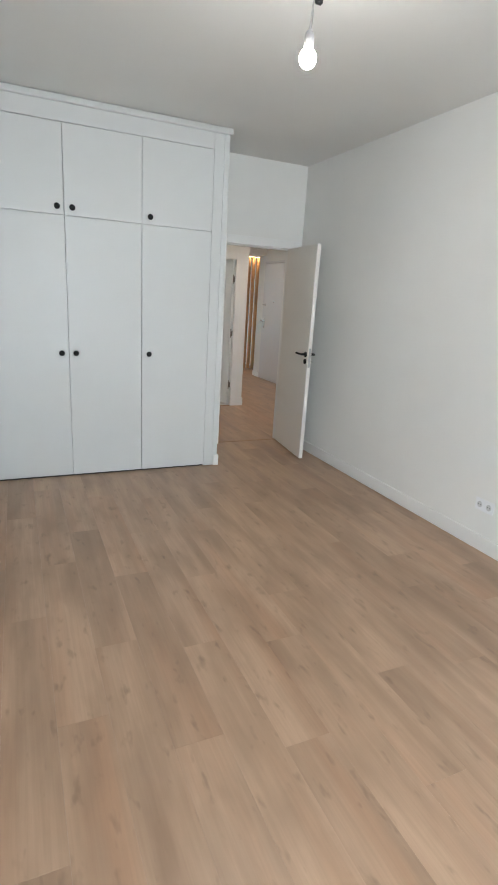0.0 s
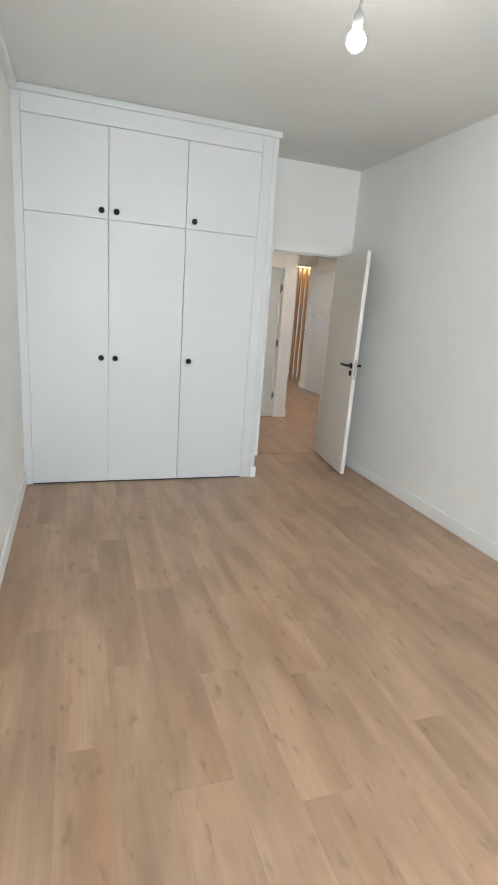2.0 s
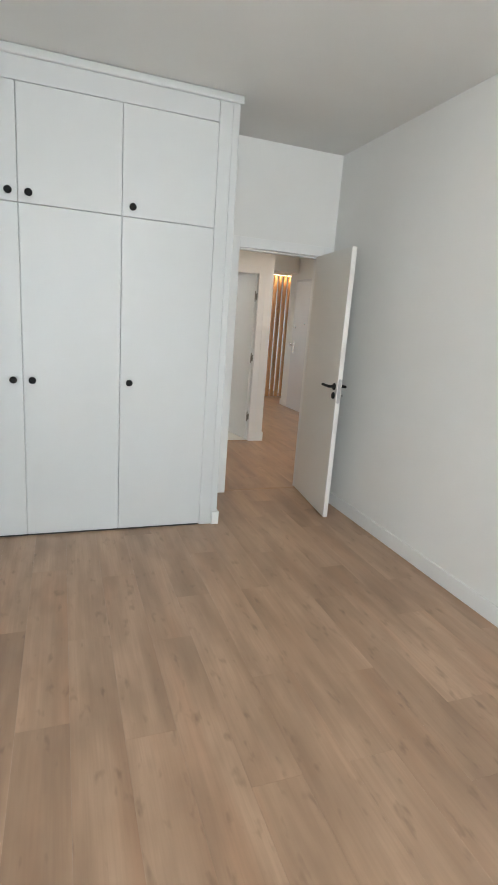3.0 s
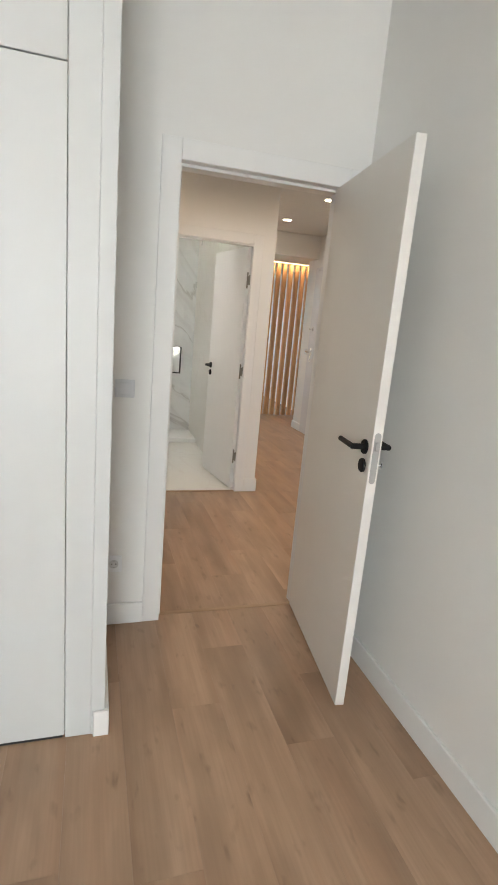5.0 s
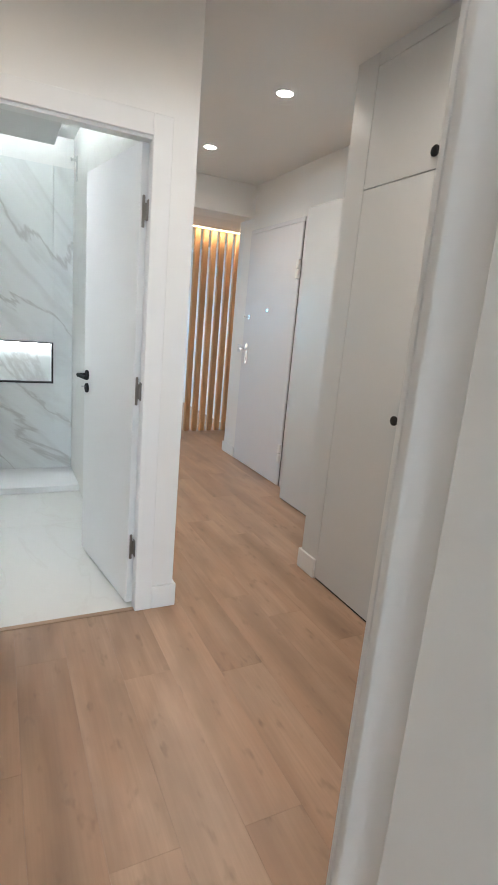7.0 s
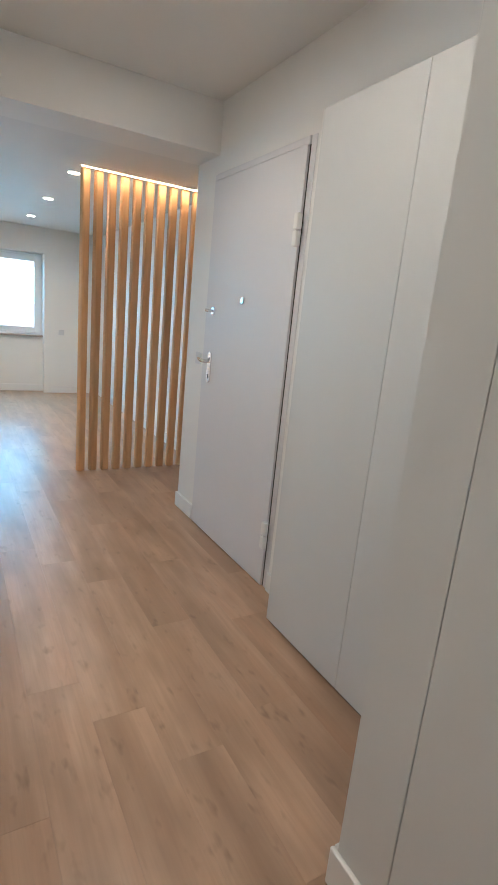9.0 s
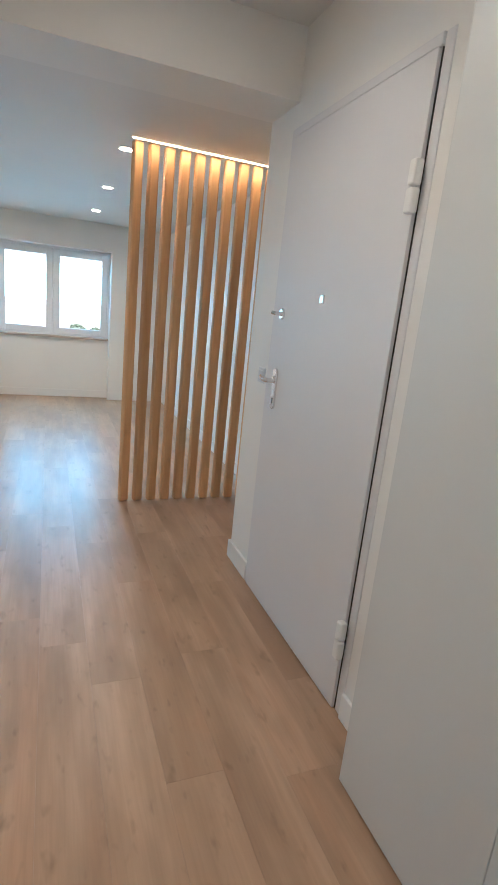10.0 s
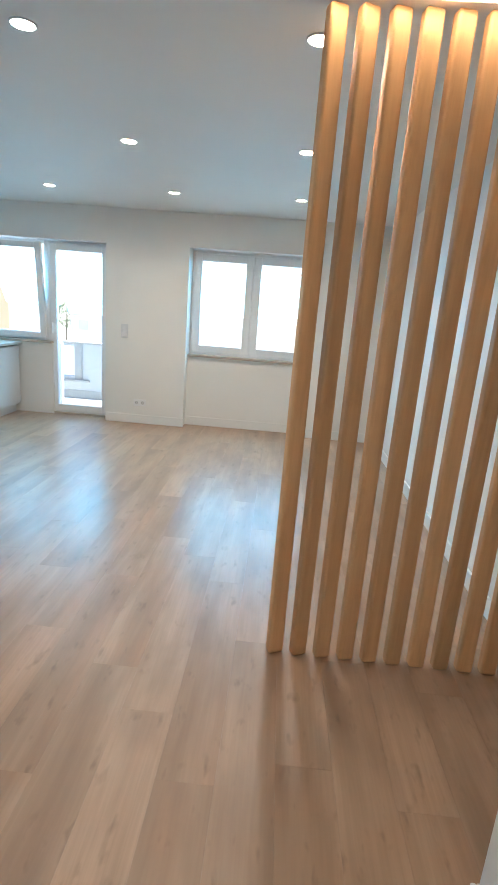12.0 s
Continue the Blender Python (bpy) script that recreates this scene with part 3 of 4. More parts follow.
w1 = thing("window_1", (3.97, 15.53, 0.86), "white two-sash window in a recess over a stone sill", "window", kind="structure")
outer_frame(w1, 3.236, 4.703, 0.862, 2.044, 15.492, deep=0.10)
part("mullion", add(box(3.905, 3.995, 15.546, 15.60, 0.907, 1.999, bevel=0.004), 3.9455, 3.9545, 15.488, 15.547, 0.907, 1.999), PVC, w1)
sash(w1, 3.262, 3.945, 0.885, 2.015, 15.485)
sash(w1, 3.955, 4.680, 0.885, 2.015, 15.485)
part("window_sill", box(3.236, 4.703, 15.385, 15.60, 0.835, 0.862, bevel=0.004, segments=2), SILL, w1, "pinkish grey stone sill")
part("window_handle", add(box(3.935, 3.965, 15.470, 15.486, 1.36, 1.44, bevel=0.004), 3.943, 3.957, 15.45, 15.472, 1.40, 1.52, bevel=0.005), PVC, w1)

w2 = thing("window_2", (1.9, 15.46, 0.0), "white glazed balcony door", "window", kind="structure")
outer_frame(w2, 1.545, 2.288, 0.02, 2.029, 15.418, deep=0.09)
sash(w2, 1.565, 2.268, 0.04, 2.005, 15.41, 0.078)
part("door_handle", add(box(1.585, 1.612, 15.395, 15.411, 1.0, 1.10, bevel=0.004), 1.592, 1.606, 15.37, 15.397, 0.98, 1.10, bevel=0.005), PVC, w2)
part("door_sill", box(1.545, 2.288, 15.39, 15.70, 0.0, 0.02, bevel=0.003), SILL, w2, "stone door sill")

w3 = thing("window_3", (1.15, 15.46, 0.88), "white kitchen window tilted open", "window", kind="structure")
outer_frame(w3, 0.752, 1.543, 0.885, 2.029, 15.425, deep=0.09)
tilt = Matrix.Translation((0, 15.43, 0.91)) @ pose(0, 0, 0, 6.5, 0, 0) @ Matrix.Translation((0, -15.43, -0.91))
sash(w3, 0.78, 1.515, 0.91, 2.0, 15.40, 0.07, 0.06, m=tilt)
part("window_sill", box(0.752, 1.60, 15.35, 15.55, 0.857, 0.884, bevel=0.004), SILL, w3, "pinkish grey stone sill")

w4 = thing("window_4", (1.05, -1.68, 0.9), "white bedroom window behind the walk", "window", kind="structure")
outer_frame(w4, 0.402, 1.698, 0.902, 2.298, -1.73)
part("pane", box(0.447, 1.653, -1.7, -1.694, 0.95, 2.25), GLASS, w4).visible_shadow = False


# ---- switches, sockets ----
def rocker(x, y, z, m, label, gang=1):
    """A white switch plate; local z leaves the wall."""
    t = thing("light_switch", (x, y, z), label, "light switch", "switches")
    for i in range(gang):
        mm = m @ pose(0, (i - (gang - 1) / 2) * 0.078, 0)
        part("plate", box(-0.041, 0.041, -0.039, 0.039, 0, 0.008, bevel=0.003, segments=2, m=mm), PLASTIC, t)
        part("rocker", box(-0.027, 0.027, -0.027, 0.027, 0.007, 0.0125, bevel=0.002, m=mm @ pose(0, 0, 0, 2, 0, 0)), PLASTIC, t)
    return t


def outlet(x, y, z, m, label, gang=1):
    t = thing("wall_socket", (x, y, z), label, "socket", "sockets")
    for i in range(gang):
        mm = m @ pose((i - (gang - 1) / 2) * 0.074, 0, 0)
        part("plate", box(-0.037, 0.037, -0.041, 0.041, 0, 0.008, bevel=0.003, segments=2, m=mm), PVC, t)
        c = part("well", lathe([(0.021, 0.0082), (0.021, 0.0095), (0.019, 0.0095), (0.018, 0.0085), (0, 0.0085)], mm, 24), WELL, t, "grey round socket well")
        for sx in (-0.0095, 0.0095):
            part("pin_hole", lathe([(0.0032, 0.0086), (0.0032, 0.0092), (0, 0.0092)], mm @ pose(sx, 0, 0), 10), BLACK, t)
        for sy in (-0.016, 0.016):
            part("earth_clip", box(-0.004, 0.004, sy - 0.002, sy + 0.002, 0.0086, 0.0105, m=mm), STEEL, t)
    return t


SOUTH = Matrix(((1, 0, 0, 0), (0, 0, -1, 0), (0, 1, 0, 0), (0, 0, 0, 1)))     # faces -y
WEST = Matrix(((0, 0, -1, 0), (-1, 0, 0, 0), (0, 1, 0, 0), (0, 0, 0, 1)))     # faces -x
EAST = Matrix(((0, 0, 1, 0), (1, 0, 0, 0), (0, 1, 0, 0), (0, 0, 0, 1)))       # faces +x


def on(x, y, z, side):
    return Matrix.Translation((x, y, z)) @ side


rocker(2.195, DW, 1.13, on(2.195, DW, 1.13, SOUTH), "white double rocker switch beside the bedroom door")
outlet(2.168, DW, 0.31, on(2.168, DW, 0.31, SOUTH), "white round socket beside the bedroom door")
outlet(BR, 2.695, 0.31, on(BR, 2.695, 0.31, WEST), "white double socket above the baseboard", 2)
outlet(BL, 3.27, 0.32, on(BL, 3.27, 0.32, EAST), "white socket on the plain bedroom wall")
rocker(2.375, BATHW, 1.085, on(2.375, BATHW, 1.085, SOUTH), "white three-gang switch beside the bathroom door", 3)
rocker(EW, 10.02, 1.125, on(EW, 10.02, 1.125, WEST), "white rocker switch beside the entrance door")
outlet(2.708, WW, 0.25, on(2.708, WW, 0.25, SOUTH), "white double socket between the windows", 2)
rocker(2.515, WW, 1.08, on(2.515, WW, 1.08, SOUTH), "white two-gang switch beside the balcony door", 2)
rocker(4.95, WW, 0.93, on(4.95, WW, 0.93, SOUTH), "white rocker switch beside the window")


# ---- built-in cupboards ----
def knob(parent, m):
    part("knob", lathe([(0.007, 0), (0.007, 0.010), (0.014, 0.013), (0.021, 0.018), (0.022, 0.025), (0.017, 0.030), (0.0, 0.031)], m, 20), BLACK, parent, "round black knob", True)


wr = thing("wardrobe", (1.16, 5.1, 0), "white built-in wardrobe with six flat doors and black knobs", "wardrobe")
WF = 4.82
part("body", box(0.235, 2.098, WF + 0.022, DW - 0.002, 0.012, 2.78), LACQUER, wr)
part("side_panel", box(2.10, 2.117, WF + 0.021, DW - 0.001, 0, BH - 0.002), LACQUER, wr)
part("stile", box(1.988, 2.072, WF, WF + 0.02, 0, 2.804, bevel=0.0015), LACQUER, wr)
part("corner_post", box(2.0722, 2.118, WF - 0.003, WF + 0.02, 0, 2.804, bevel=0.0015), LACQUER, wr)
part("filler", box(BL + 0.001, 0.237, WF, WF + 0.02, 0, 2.804, bevel=0.0015), LACQUER, wr)
part("frieze", box(0.239, 1.986, WF, WF + 0.02, 2.683, 2.804, bevel=0.0015), LACQUER, wr)
part("cornice", box(BL + 0.001, 2.142, WF - 0.016, DW - 0.003, 2.8045, BH - 0.001, bevel=0.012, segments=4), LACQUER, wr, "", True)
part("plinth", box(0.24, 1.98, WF + 0.004, WF + 0.02, 0.0, 0.009), DARK, wr)
part("baseboard", box(2.080, 2.133, WF - 0.017, WF - 0.0035, 0, 0.10, bevel=0.003), TRIM, wr)
part("baseboard", box(2.1185, 2.133, WF - 0.0033, DW - 0.0155, 0, 0.10, bevel=0.003), TRIM, wr)
for (x0, x1), kx in (((0.239, 0.818), 0.765), ((0.822, 1.400), 0.873), ((1.404, 1.986), 1.461)):
    lower = part("door", box(x0, x1, WF, WF + 0.02, 0.011, 2.059, bevel=0.0015), LACQUER, wr)
    knob(lower, facing(kx, WF, 1.04, (0, -1, 0)))
    upper = part("door", box(x0, x1, WF, WF + 0.02, 2.063, 2.680, bevel=0.0015), LACQUER, wr)
    knob(upper, facing(kx + 0.004, WF, 2.118, (0, -1, 0)))

hc = thing("hall_closet", (4.6, 6.6, 0), "white built-in hall closet with flat doors and black knobs", "closet")
CF = 4.30
part("body", box(CF + 0.022, EW - 0.002, 5.66, 7.545, 0.012, HH - 0.002), LACQUER, hc)
part("end_panel", box(CF + 0.021, EW - 0.003, 7.546, 7.56, 0, HH - 0.001), LACQUER, hc)
part("stile", box(CF, CF + 0.02, 7.400, 7.56, 0, HH - 0.001, bevel=0.0015), LACQUER, hc)
part("stile", box(CF, CF + 0.02, HALL0 + 0.001, 5.815, 0, HH - 0.001, bevel=0.0015), LACQUER, hc)
part("frieze", box(CF, CF + 0.02, 5.817, 7.398, 2.570, HH - 0.001, bevel=0.0015), LACQUER, hc)
part("baseboard", box(CF - 0.014, CF - 0.0005, 7.405, 7.575, 0, 0.115, bevel=0.003), TRIM, hc)
part("baseboard", box(CF, 4.768, 7.5605, 7.575, 0, 0.115, bevel=0.003), TRIM, hc)
part("plinth", box(CF + 0.004, CF + 0.02, 5.82, 7.395, 0, 0.009), DARK, hc)
for (y0, y1), ky in (((6.874, 7.397), 6.926), ((6.346, 6.870), 6.815), ((5.819, 6.342), 5.88)):
    lower = part("door", box(CF, CF + 0.02, y0, y1, 0.011, 2.040, bevel=0.0015), LACQUER, hc)
    knob(lower, facing(CF, ky, 1.012, (-1, 0, 0)))
    upper = part("door", box(CF, CF + 0.02, y0, y1, 2.044, 2.567, bevel=0.0015), LACQUER, hc)
    knob(upper, facing(CF, ky, 2.103, (-1, 0, 0)))

mc = thing("meter_cabinet", (4.84, 8.1, 0), "shallow white two-door cabinet without handles beside the entrance", "cabinet")
part("body", box(4.792, EW - 0.001, 7.577, 8.672, 0.008, 2.228), LACQUER, mc)
part("door", box(4.77, 4.790, 7.577, 8.1402, 0.008, 2.23, bevel=0.0015), LACQUER, mc)
part("door", box(4.77, 4.790, 8.142, 8.674, 0.008, 2.23, bevel=0.0015), LACQUER, mc)
part("plinth", box(4.776, 4.792, 7.58, 8.66, 0, 0.007), DARK, mc)

# ---- bedroom lamp ----
bl = thing("pendant_bulb", (1.537, 2.497, BH), "bare lit bulb hanging from twisted wires", "lamp")
part("bulb", lathe([(0.0, -0.038), (0.014, -0.035), (0.026, -0.026), (0.033, -0.011), (0.0325, 0.004), (0.028, 0.015), (0.021, 0.023), (0.017, 0.025)], pose(1.537, 2.497, 2.457), 28), BULB_GLOW, bl, "glowing round bulb", True)
part("holder", lathe([(0.017, 0.0245), (0.0185, 0.030), (0.019, 0.070), (0.014, 0.085), (0.006, 0.092)], pose(1.537, 2.497, 2.457), 24), HOLDER, bl, "white lamp holder", True)
part("sleeve", tube([(1.538, 2.498, 2.553), (1.547, 2.507, 2.58), (1.55, 2.512, 2.62)], 0.0055, 10), STEEL, bl, "grey cable sleeve", True)
part("wire", tube([(1.55, 2.512, 2.618), (1.555, 2.517, 2.66), (1.578, 2.54, 2.70), (1.598, 2.555, 2.68), (1.594, 2.552, 2.72), (1.562, 2.522, 2.79), (1.552, 2.515, BH)], 0.0035, 8), STEEL, bl, "twisted grey wire", True)
part("connector", box(1.583, 1.613, 2.545, 2.565, 2.668, 2.690, bevel=0.004), BLACK, bl, "dark connector block")
part("ceiling_cup", lathe([(0.03, 0), (0.03, -0.012), (0.01, -0.02), (0, -0.02)], pose(1.552, 2.515, BH), 20), PLASTIC, bl)


# ---- recessed lights ----
def downlight(x, y, z):
    t = thing("downlight", (x, y, z), "round recessed ceiling downlight, lit", "downlight", "recessed lights")
    part("ring", lathe([(0.040, 0.0), (0.044, -0.005), (0.050, -0.005), (0.052, 0.0)], pose(x, y, z), 32), PLASTIC, t, "", True)
    part("lens", lathe([(0.0425, -0.001), (0.0425, -0.0035), (0.0, -0.0045)], pose(x, y, z), 28), SPOT_GLOW, t, "glowing diffuser")
    return t


# those at y 6.5 and 8.25 are unseen, added to brighten hall and bathroom
SPOTS = ((4.165, 8.05, HH), (2.5, 6.5, HH), (3.75, 6.5, HH), (4.165, 9.19, HH), (3.26, 11.44, LH), (4.37, 11.44, LH), (3.26, 12.81, LH), (4.385, 12.81, LH), (2.08, 14.3, LH), (3.25, 14.27, LH), (4.40, 14.24, LH), (2.5, 8.25, 2.40))
spot = downlight(*SPOTS[0])
for x, y, z in SPOTS[1:]:
    copy_thing(spot, Matrix.Translation((x, y, z)))
# the beams of the recessed lights
for x, y, z in SPOTS:
    beam_data = bpy.data.lights.new("downlight_beam", "AREA")
    beam_data.shape, beam_data.size, beam_data.spread = "DISK", 0.075, radians(135 if x == 4.165 else 155 if y < 10 else 145)
    in_bath = y == 8.25
    beam_data.energy, beam_data.color = SPOT_WATTS * (1.05 if y == 9.19 else 0.95 if x == 4.165 else 1.5 if in_bath else 1.2 if y < 10 else 1.3), ((1.0, 0.97, 0.93) if in_bath else SPOT_COLOR)
    new("downlight_beam", beam_data).location = (x, y, z - 0.007)

# ---- slatted divider ----
sd = thing("slat_divider", (4.92, 11.21, 0), "floor-to-ceiling divider of upright oak slats", "room divider")
SLAT_TURN = (22, 24, 17, 11, 13, 8, 4, 6, 1, 3, 0)      # each slat stands a little askew
first = None
for i, turn in enumerate(SLAT_TURN):
    if first is None:
        bm = box(-0.0335, 0.0335, -0.024, 0.024, 0, LH - 0.001, bevel=0.012, segments=4)
        bm.transform(Matrix.Translation(ORIGIN[sd]))
        first = o = part("slat", bm, SLAT, sd)
    else:
        o = new("slat", first.data)
        o.parent = sd
        ORIGIN[o] = ORIGIN[sd]
    o.matrix_local = pose(4.412 + i * 0.1017 - ORIGIN[sd].x, 11.212 - ORIGIN[sd].y, 0, 0, 0, turn)
led = thing("led_strip", (4.92, 11.105, LH), "warm glowing light strip in the ceiling before the slats", "light strip")
part("diffuser", box(4.37, LR - 0.003, 11.134, 11.146, LH - 0.0075, LH - 0.0015), LED_GLOW, led, "glowing warm diffuser")
part("profile", add(box(4.365, LR - 0.002, 11.130, 11.134, LH - 0.0025, LH), 4.365, LR - 0.002, 11.146, 11.150, LH - 0.0025, LH), PLASTIC, led)

# the light of the strip before the slats
strip_data = bpy.data.lights.new("led_strip_light", "AREA")
strip_data.shape, strip_data.size, strip_data.size_y = "RECTANGLE", 1.11, 0.012
strip_data.energy, strip_data.color = 0.32, LED_COLOR
new("led_strip_light", strip_data).location = (4.93, 11.140, LH - 0.009)

# ---- kitchen corner ----
for y0, y1 in ((14.14, 14.74), (14.745, 15.345)):
    k = thing("base_cabinet", (0.9, (y0 + y1) / 2, 0), "white handleless kitchen base cabinet under a pale worktop", "cabinet", "kitchen cabinets")
    part("body", box(LL + 0.001, 1.178, y0, y1, 0.10, 0.82), LACQUER, k)
    part("door", box(1.18, 1.20, y0 + 0.002, y1 - 0.002, 0.11, 0.803, bevel=0.002), LACQUER, k)
    part("grip_channel", box(1.165, 1.179, y0, y1, 0.806, 0.818), BLACK, k, "dark grip channel")
    part("toe_kick", box(1.12, 1.14, y0, y1, 0.0, 0.10), LACQUER, k)
kw = thing("worktop", (0.9, 14.75, 0.82), "pale stone worktop along the kitchen cabinets", "worktop")
part("slab", box(LL + 0.001, 1.225, 14.14, 15.379, 0.821, 0.851, bevel=0.003), WORKTOP, kw)

# ---- outside the windows ----
bc = thing("balcony", (1.6, 16.4, -0.1), "white rendered balcony with a solid parapet", "balcony", kind="structure")
part("slab", box(0.2, 3.2, 15.71, 17.1, -0.28, -0.09), CONCRETE, bc)
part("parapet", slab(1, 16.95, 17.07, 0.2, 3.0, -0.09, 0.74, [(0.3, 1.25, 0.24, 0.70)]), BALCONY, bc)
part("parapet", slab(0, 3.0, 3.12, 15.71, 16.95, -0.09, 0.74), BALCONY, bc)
part("coping", box(0.2, 3.14, 16.92, 17.10, 0.741, 0.765, bevel=0.004), CONCRETE, bc)
part("plinth", box(0.2, 2.99, 16.93, 16.949, -0.09, 0.03), CONCRETE, bc)
part("pier", box(1.25, 1.36, 16.925, 16.949, 0.20, 0.74), CONCRETE, bc)
part("ledge", box(0.9, 1.48, 16.89, 16.949, 0.165, 0.195, bevel=0.004), CONCRETE, bc)

structure("ground", box(-900, 900, -900, 900, -9.6, -9.5), GROUND, "dry pale ground below", "ground")


def house(x, y, w, d, h, wall, label, storeys, cols, gable=True):
    """A far house: rendered walls, window panes set into frames, and a roof."""
    z = -9.5
    t = thing("house", (x, y, z), label, "house", "far houses")
    part("wall", box(x - w / 2, x + w / 2, y - d / 2, y + d / 2, z, z + h), wall, t)
    if gable:
        bm = bmesh.new()
        e = 0.4
        v = [bm.verts.new(p) for p in ((x - w / 2 - e, y - d / 2 - e, z + h), (x + w / 2 + e, y - d / 2 - e, z + h), (x + w / 2 + e, y + d / 2 + e, z + h),
                                       (x - w / 2 - e, y + d / 2 + e, z + h), (x - w / 2 - e, y, z + h + d * 0.22), (x + w / 2 + e, y, z + h + d * 0.22))]
        for f in ((0, 1, 5, 4), (2, 3, 4, 5), (0, 4, 3), (1, 2, 5), (3, 2, 1, 0)):
            bm.faces.new([v[i] for i in f])
        part("roof", bm, ROOF, t)
    else:
        part("roof", box(x - w / 2 - 0.3, x + w / 2 + 0.3, y - d / 2 - 0.3, y + d / 2 + 0.3, z + h, z + h + 0.8), CONCRETE, t)
    for s in range(storeys):
        for c in range(cols):
            cx, cz = x - w / 2 + (c + 0.5) * w / cols, z + 1.0 + s * h / storeys
            win = part("window", box(cx - 0.65, cx + 0.65, y - d / 2 - 0.05, y - d / 2 + 0.02, cz, cz + 1.3), PVC, t)
            part("pane", box(cx - 0.55, cx + 0.55, y - d / 2 - 0.06, y - d / 2 - 0.049, cz + 0.1, cz + 1.2), PANE_SKY, win)


house(-9.9, 31.2, 6.5, 2.4, 11.4, OCHRE, "ochre rendered block beyond the balcony", 4, 2, False)


def tree(x, y, h, seed):
    rnd = random.Random(seed)
    z = -9.5
    t = thing("tree", (x, y, z), "green leafy tree beyond the balcony", "tree", "far trees")
    bm = lathe([(0.22, 0), (0.16, h * 0.4), (0.07, h * 0.75), (0.0, h * 0.85)], pose(x, y, z), 10)
    for i in range(7):
        a, s = rnd.uniform(0, 6.28), rnd.uniform(0.35, 0.7) * h
        tube([(x, y, z + s), (x + math.cos(a) * h * 0.12, y + math.sin(a) * h * 0.12, z + s + h * 0.09), (x + math.cos(a) * h * 0.22, y + math.sin(a) * h * 0.22, z + s + h * 0.2)], 0.05, 6, bm)
    part("trunk", bm, BARK, t)
    verts, faces = [], []
    for i in range(1500):
        a, u, r = rnd.uniform(0, 6.28), rnd.uniform(-1, 1), rnd.uniform(0.35, 1) ** 0.5
        lump = 1 + 0.35 * noise.noise(Vector((math.cos(a) * 1.7, math.sin(a) * 1.7, u * 2 + seed)))
        q = Vector((x + math.cos(a) * r * h * 0.30 * lump * math.sqrt(1 - u * u), y + math.sin(a) * r * h * 0.30 * lump * math.sqrt(1 - u * u), z + h * 0.70 + u * h * 0.30 * lump))
        e1 = Vector((rnd.uniform(-1, 1), rnd.uniform(-1, 1), rnd.uniform(-1, 1))).normalized()
        e2 = e1.cross(Vector((rnd.uniform(-1, 1), rnd.uniform(-1, 1), 1))).normalized()
        s = rnd.uniform(0.12, 0.26)
        n = len(verts)
        verts += [q - e1 * s - ORIGIN[t], q + e2 * s * 0.5 - ORIGIN[t], q + e1 * s - ORIGIN[t], q - e2 * s * 0.5 - ORIGIN[t]]
        faces.append((n, n + 1, n + 2, n + 3))
    me = bpy.data.meshes.new("crown")
    me.from_pydata([tuple(v) for v in verts], [], faces)
    me.materials.append(LEAF)
    o = new("crown", me)
    o.parent = t
    ORIGIN[o] = ORIGIN[t]


house(-17.3, 72, 6.2, 4, 9.0, RENDER, "white rendered house with a flat roof beyond the balcony", 3, 2, False)
tree(-45.8, 130, 9.3, 3)
tree(8.9, 110, 5.9, 8)
tree(12.4, 112, 5.3, 5)

# ---- bathroom floor tiles ----
bf = structure("floor_bathroom", box(1.9, 3.275, 7.40, 9.65, -0.1, -0.012), CONCRETE, "pale marble-look porcelain floor", "floor")
for i in range(2):
    for j in range(2):
        x0, y0 = 1.9 + i * 0.6875, 7.402 + j * 1.124
        part("tile", box(x0 + 0.001, x0 + 0.6865, y0 + 0.001, y0 + 1.123, -0.0118, 0.0, bevel=0.001), PORCELAIN, bf)

# ---- oak laminate boards ----
BOARD, BOARD_LENGTH, BOARD_ORIGIN = 0.187, 1.22, 3.865
JOINTS = {0: 10.79, 1: 11.74, 2: 12.47, -5: 12.31}
BOARD_MESH = {}


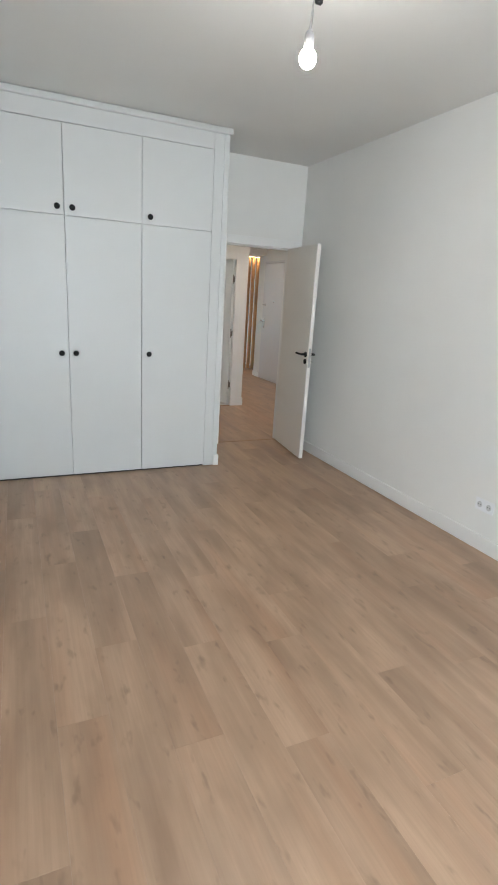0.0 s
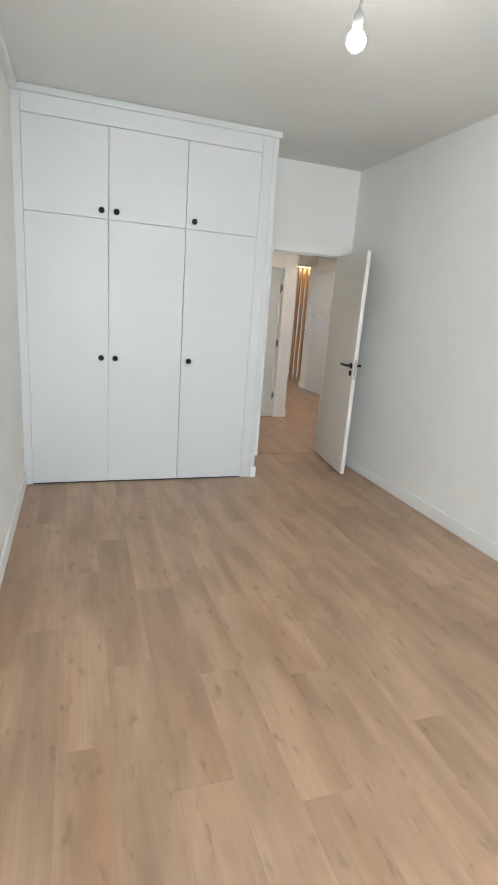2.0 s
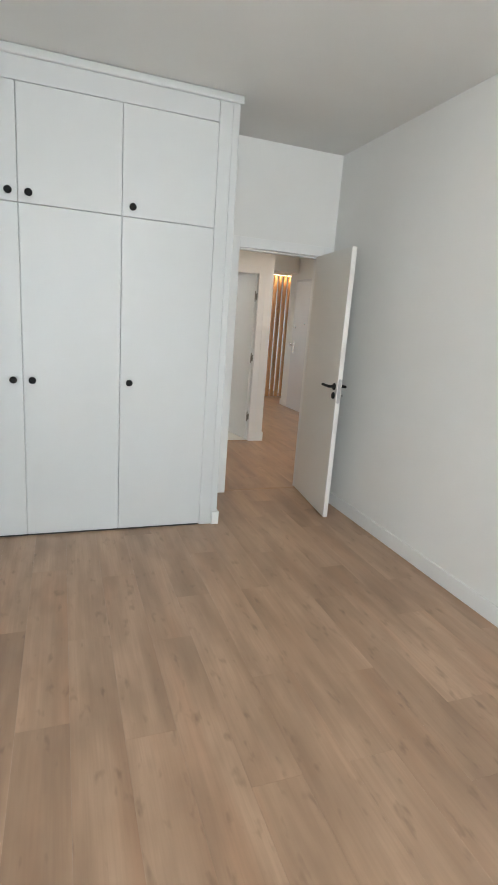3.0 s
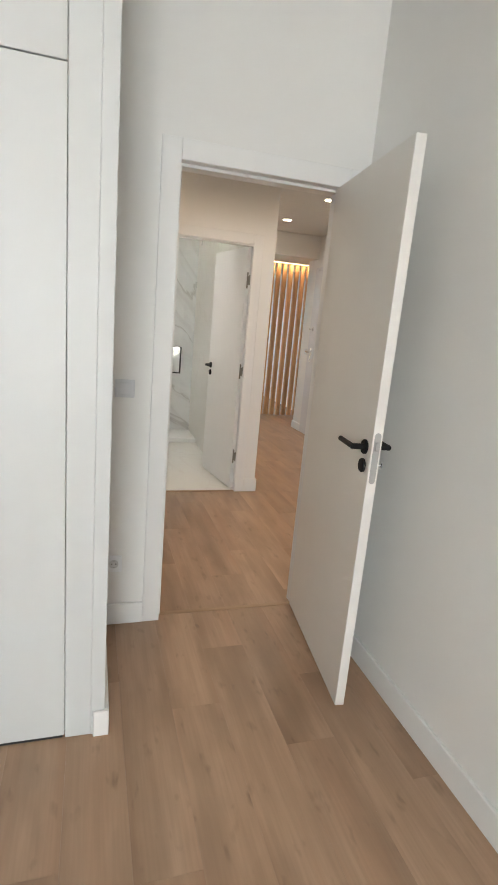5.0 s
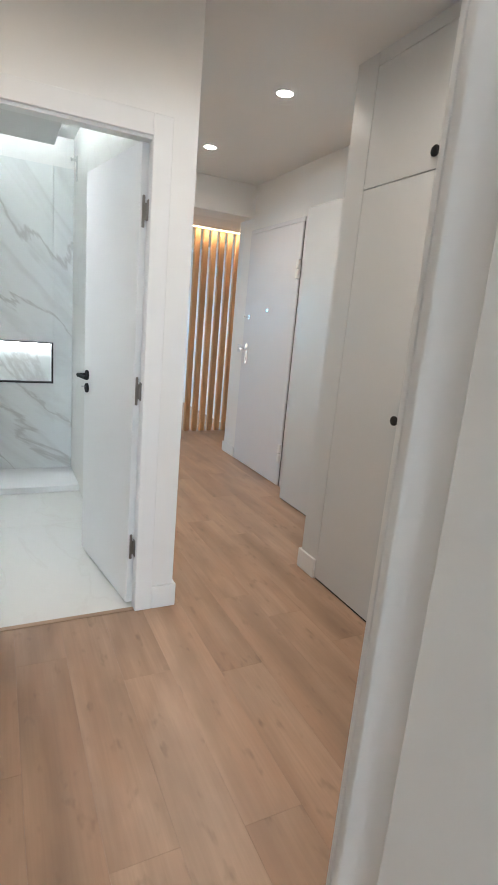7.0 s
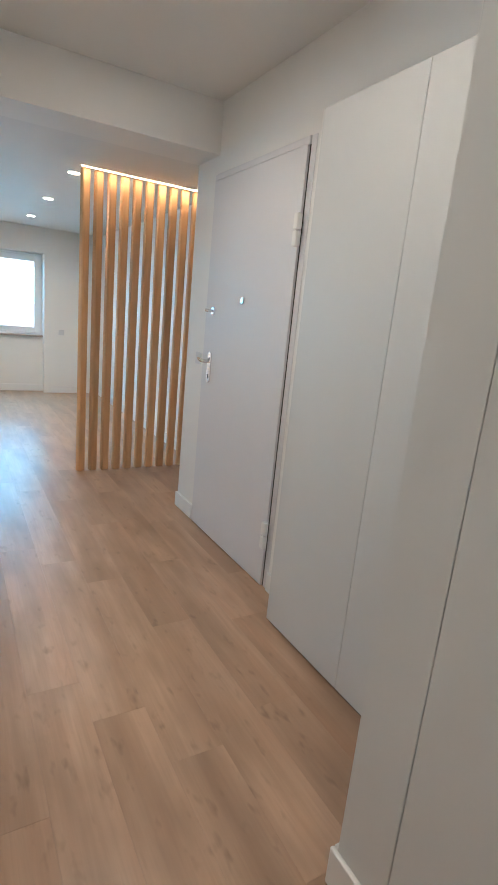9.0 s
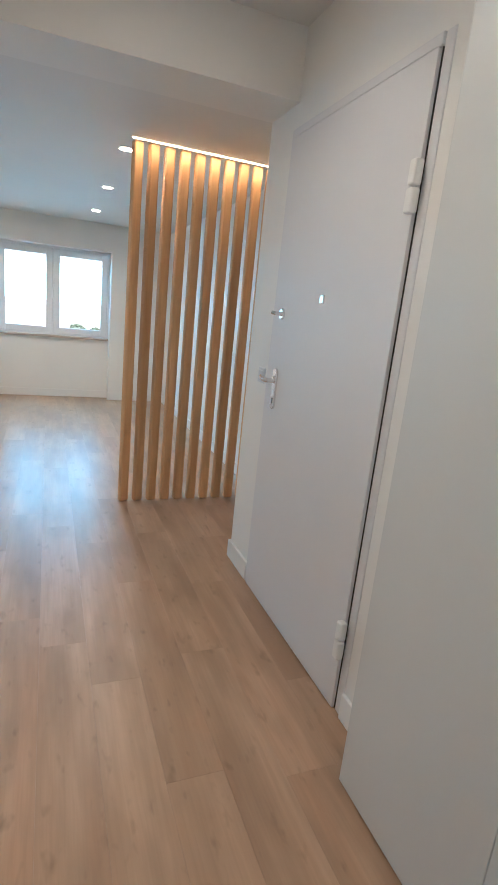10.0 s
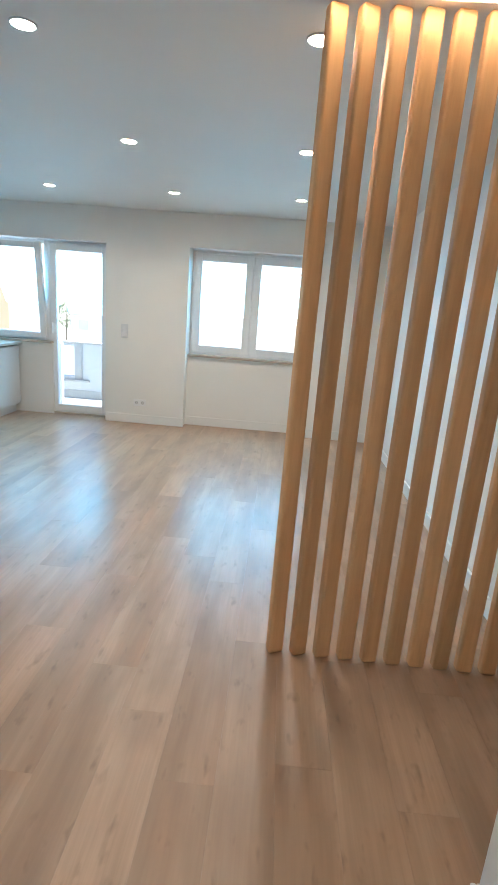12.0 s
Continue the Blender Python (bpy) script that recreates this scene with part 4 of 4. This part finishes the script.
def board_mesh(w, l):
    key = (round(w, 4), round(l, 4))
    if key not in BOARD_MESH:
        bm = box(0, w, 0, l, -0.0085, 0.0, bevel=0.00025)
        me = bpy.data.meshes.new("plank")
        bm.to_mesh(me)
        bm.free()
        me.materials.append(FLOOR)
        BOARD_MESH[key] = me
    return BOARD_MESH[key]


def lay(name, x0, x1, y0, y1, seed, skip=False, start=None):
    """Boards along y; those that lie wholly in the corridor run on from the hall to the living room."""
    rnd = random.Random(seed)
    first_y = y0
    f = structure(name, box(x0, x1, y0, y1, -0.1, -0.0088), CONCRETE, "brushed beige oak laminate floor in long boards", "floor")
    k = math.floor((x0 - BOARD_ORIGIN) / BOARD)
    while BOARD_ORIGIN + k * BOARD < x1 - 1e-6:
        a, c = max(x0, BOARD_ORIGIN + k * BOARD), min(x1, BOARD_ORIGIN + (k + 1) * BOARD)
        inside = a >= CORNER and c <= EW and c - a > BOARD - 0.001
        y0 = start if start is not None and inside else first_y
        joint = JOINTS.get(k, 20.0 + ((k * 0.43) % 1.0) * BOARD_LENGTH + rnd.uniform(-0.12, 0.12))
        s = joint - math.ceil((joint - y0) / BOARD_LENGTH) * BOARD_LENGTH
        while s < y1 - 1e-6 and c - a > 0.004 and not (skip and inside):
            u, w = max(s, y0), min(s + BOARD_LENGTH, y1)
            if w - u > 0.004:
                o = new("plank", board_mesh(c - a - 0.0003, w - u - 0.0004))
                o.parent = f
                o.location = (a, u, 0)
            s += BOARD_LENGTH
        k += 1
    return f


lay("floor_bedroom", BL, BR, BB, 5.54, 1)
lay("floor_hall", 1.0, EW, 5.54, BATHW, 2, skip=True)
lay("floor_corridor", CORNER, EW, BATHW, EEND, 3, skip=True)
lay("floor_living", LL, LR, EEND, 15.42, 4, start=5.54)
structure("floor_entrance", box(EW, 5.1, 8.9, 10.0, -0.1, 0.0), CONCRETE, "floor under the entrance door", "floor")
structure("floor_doorway", box(2.645, 3.29, BATHW, 7.40, -0.1, 0.0), CONCRETE, "doorway floor under the threshold", "floor")
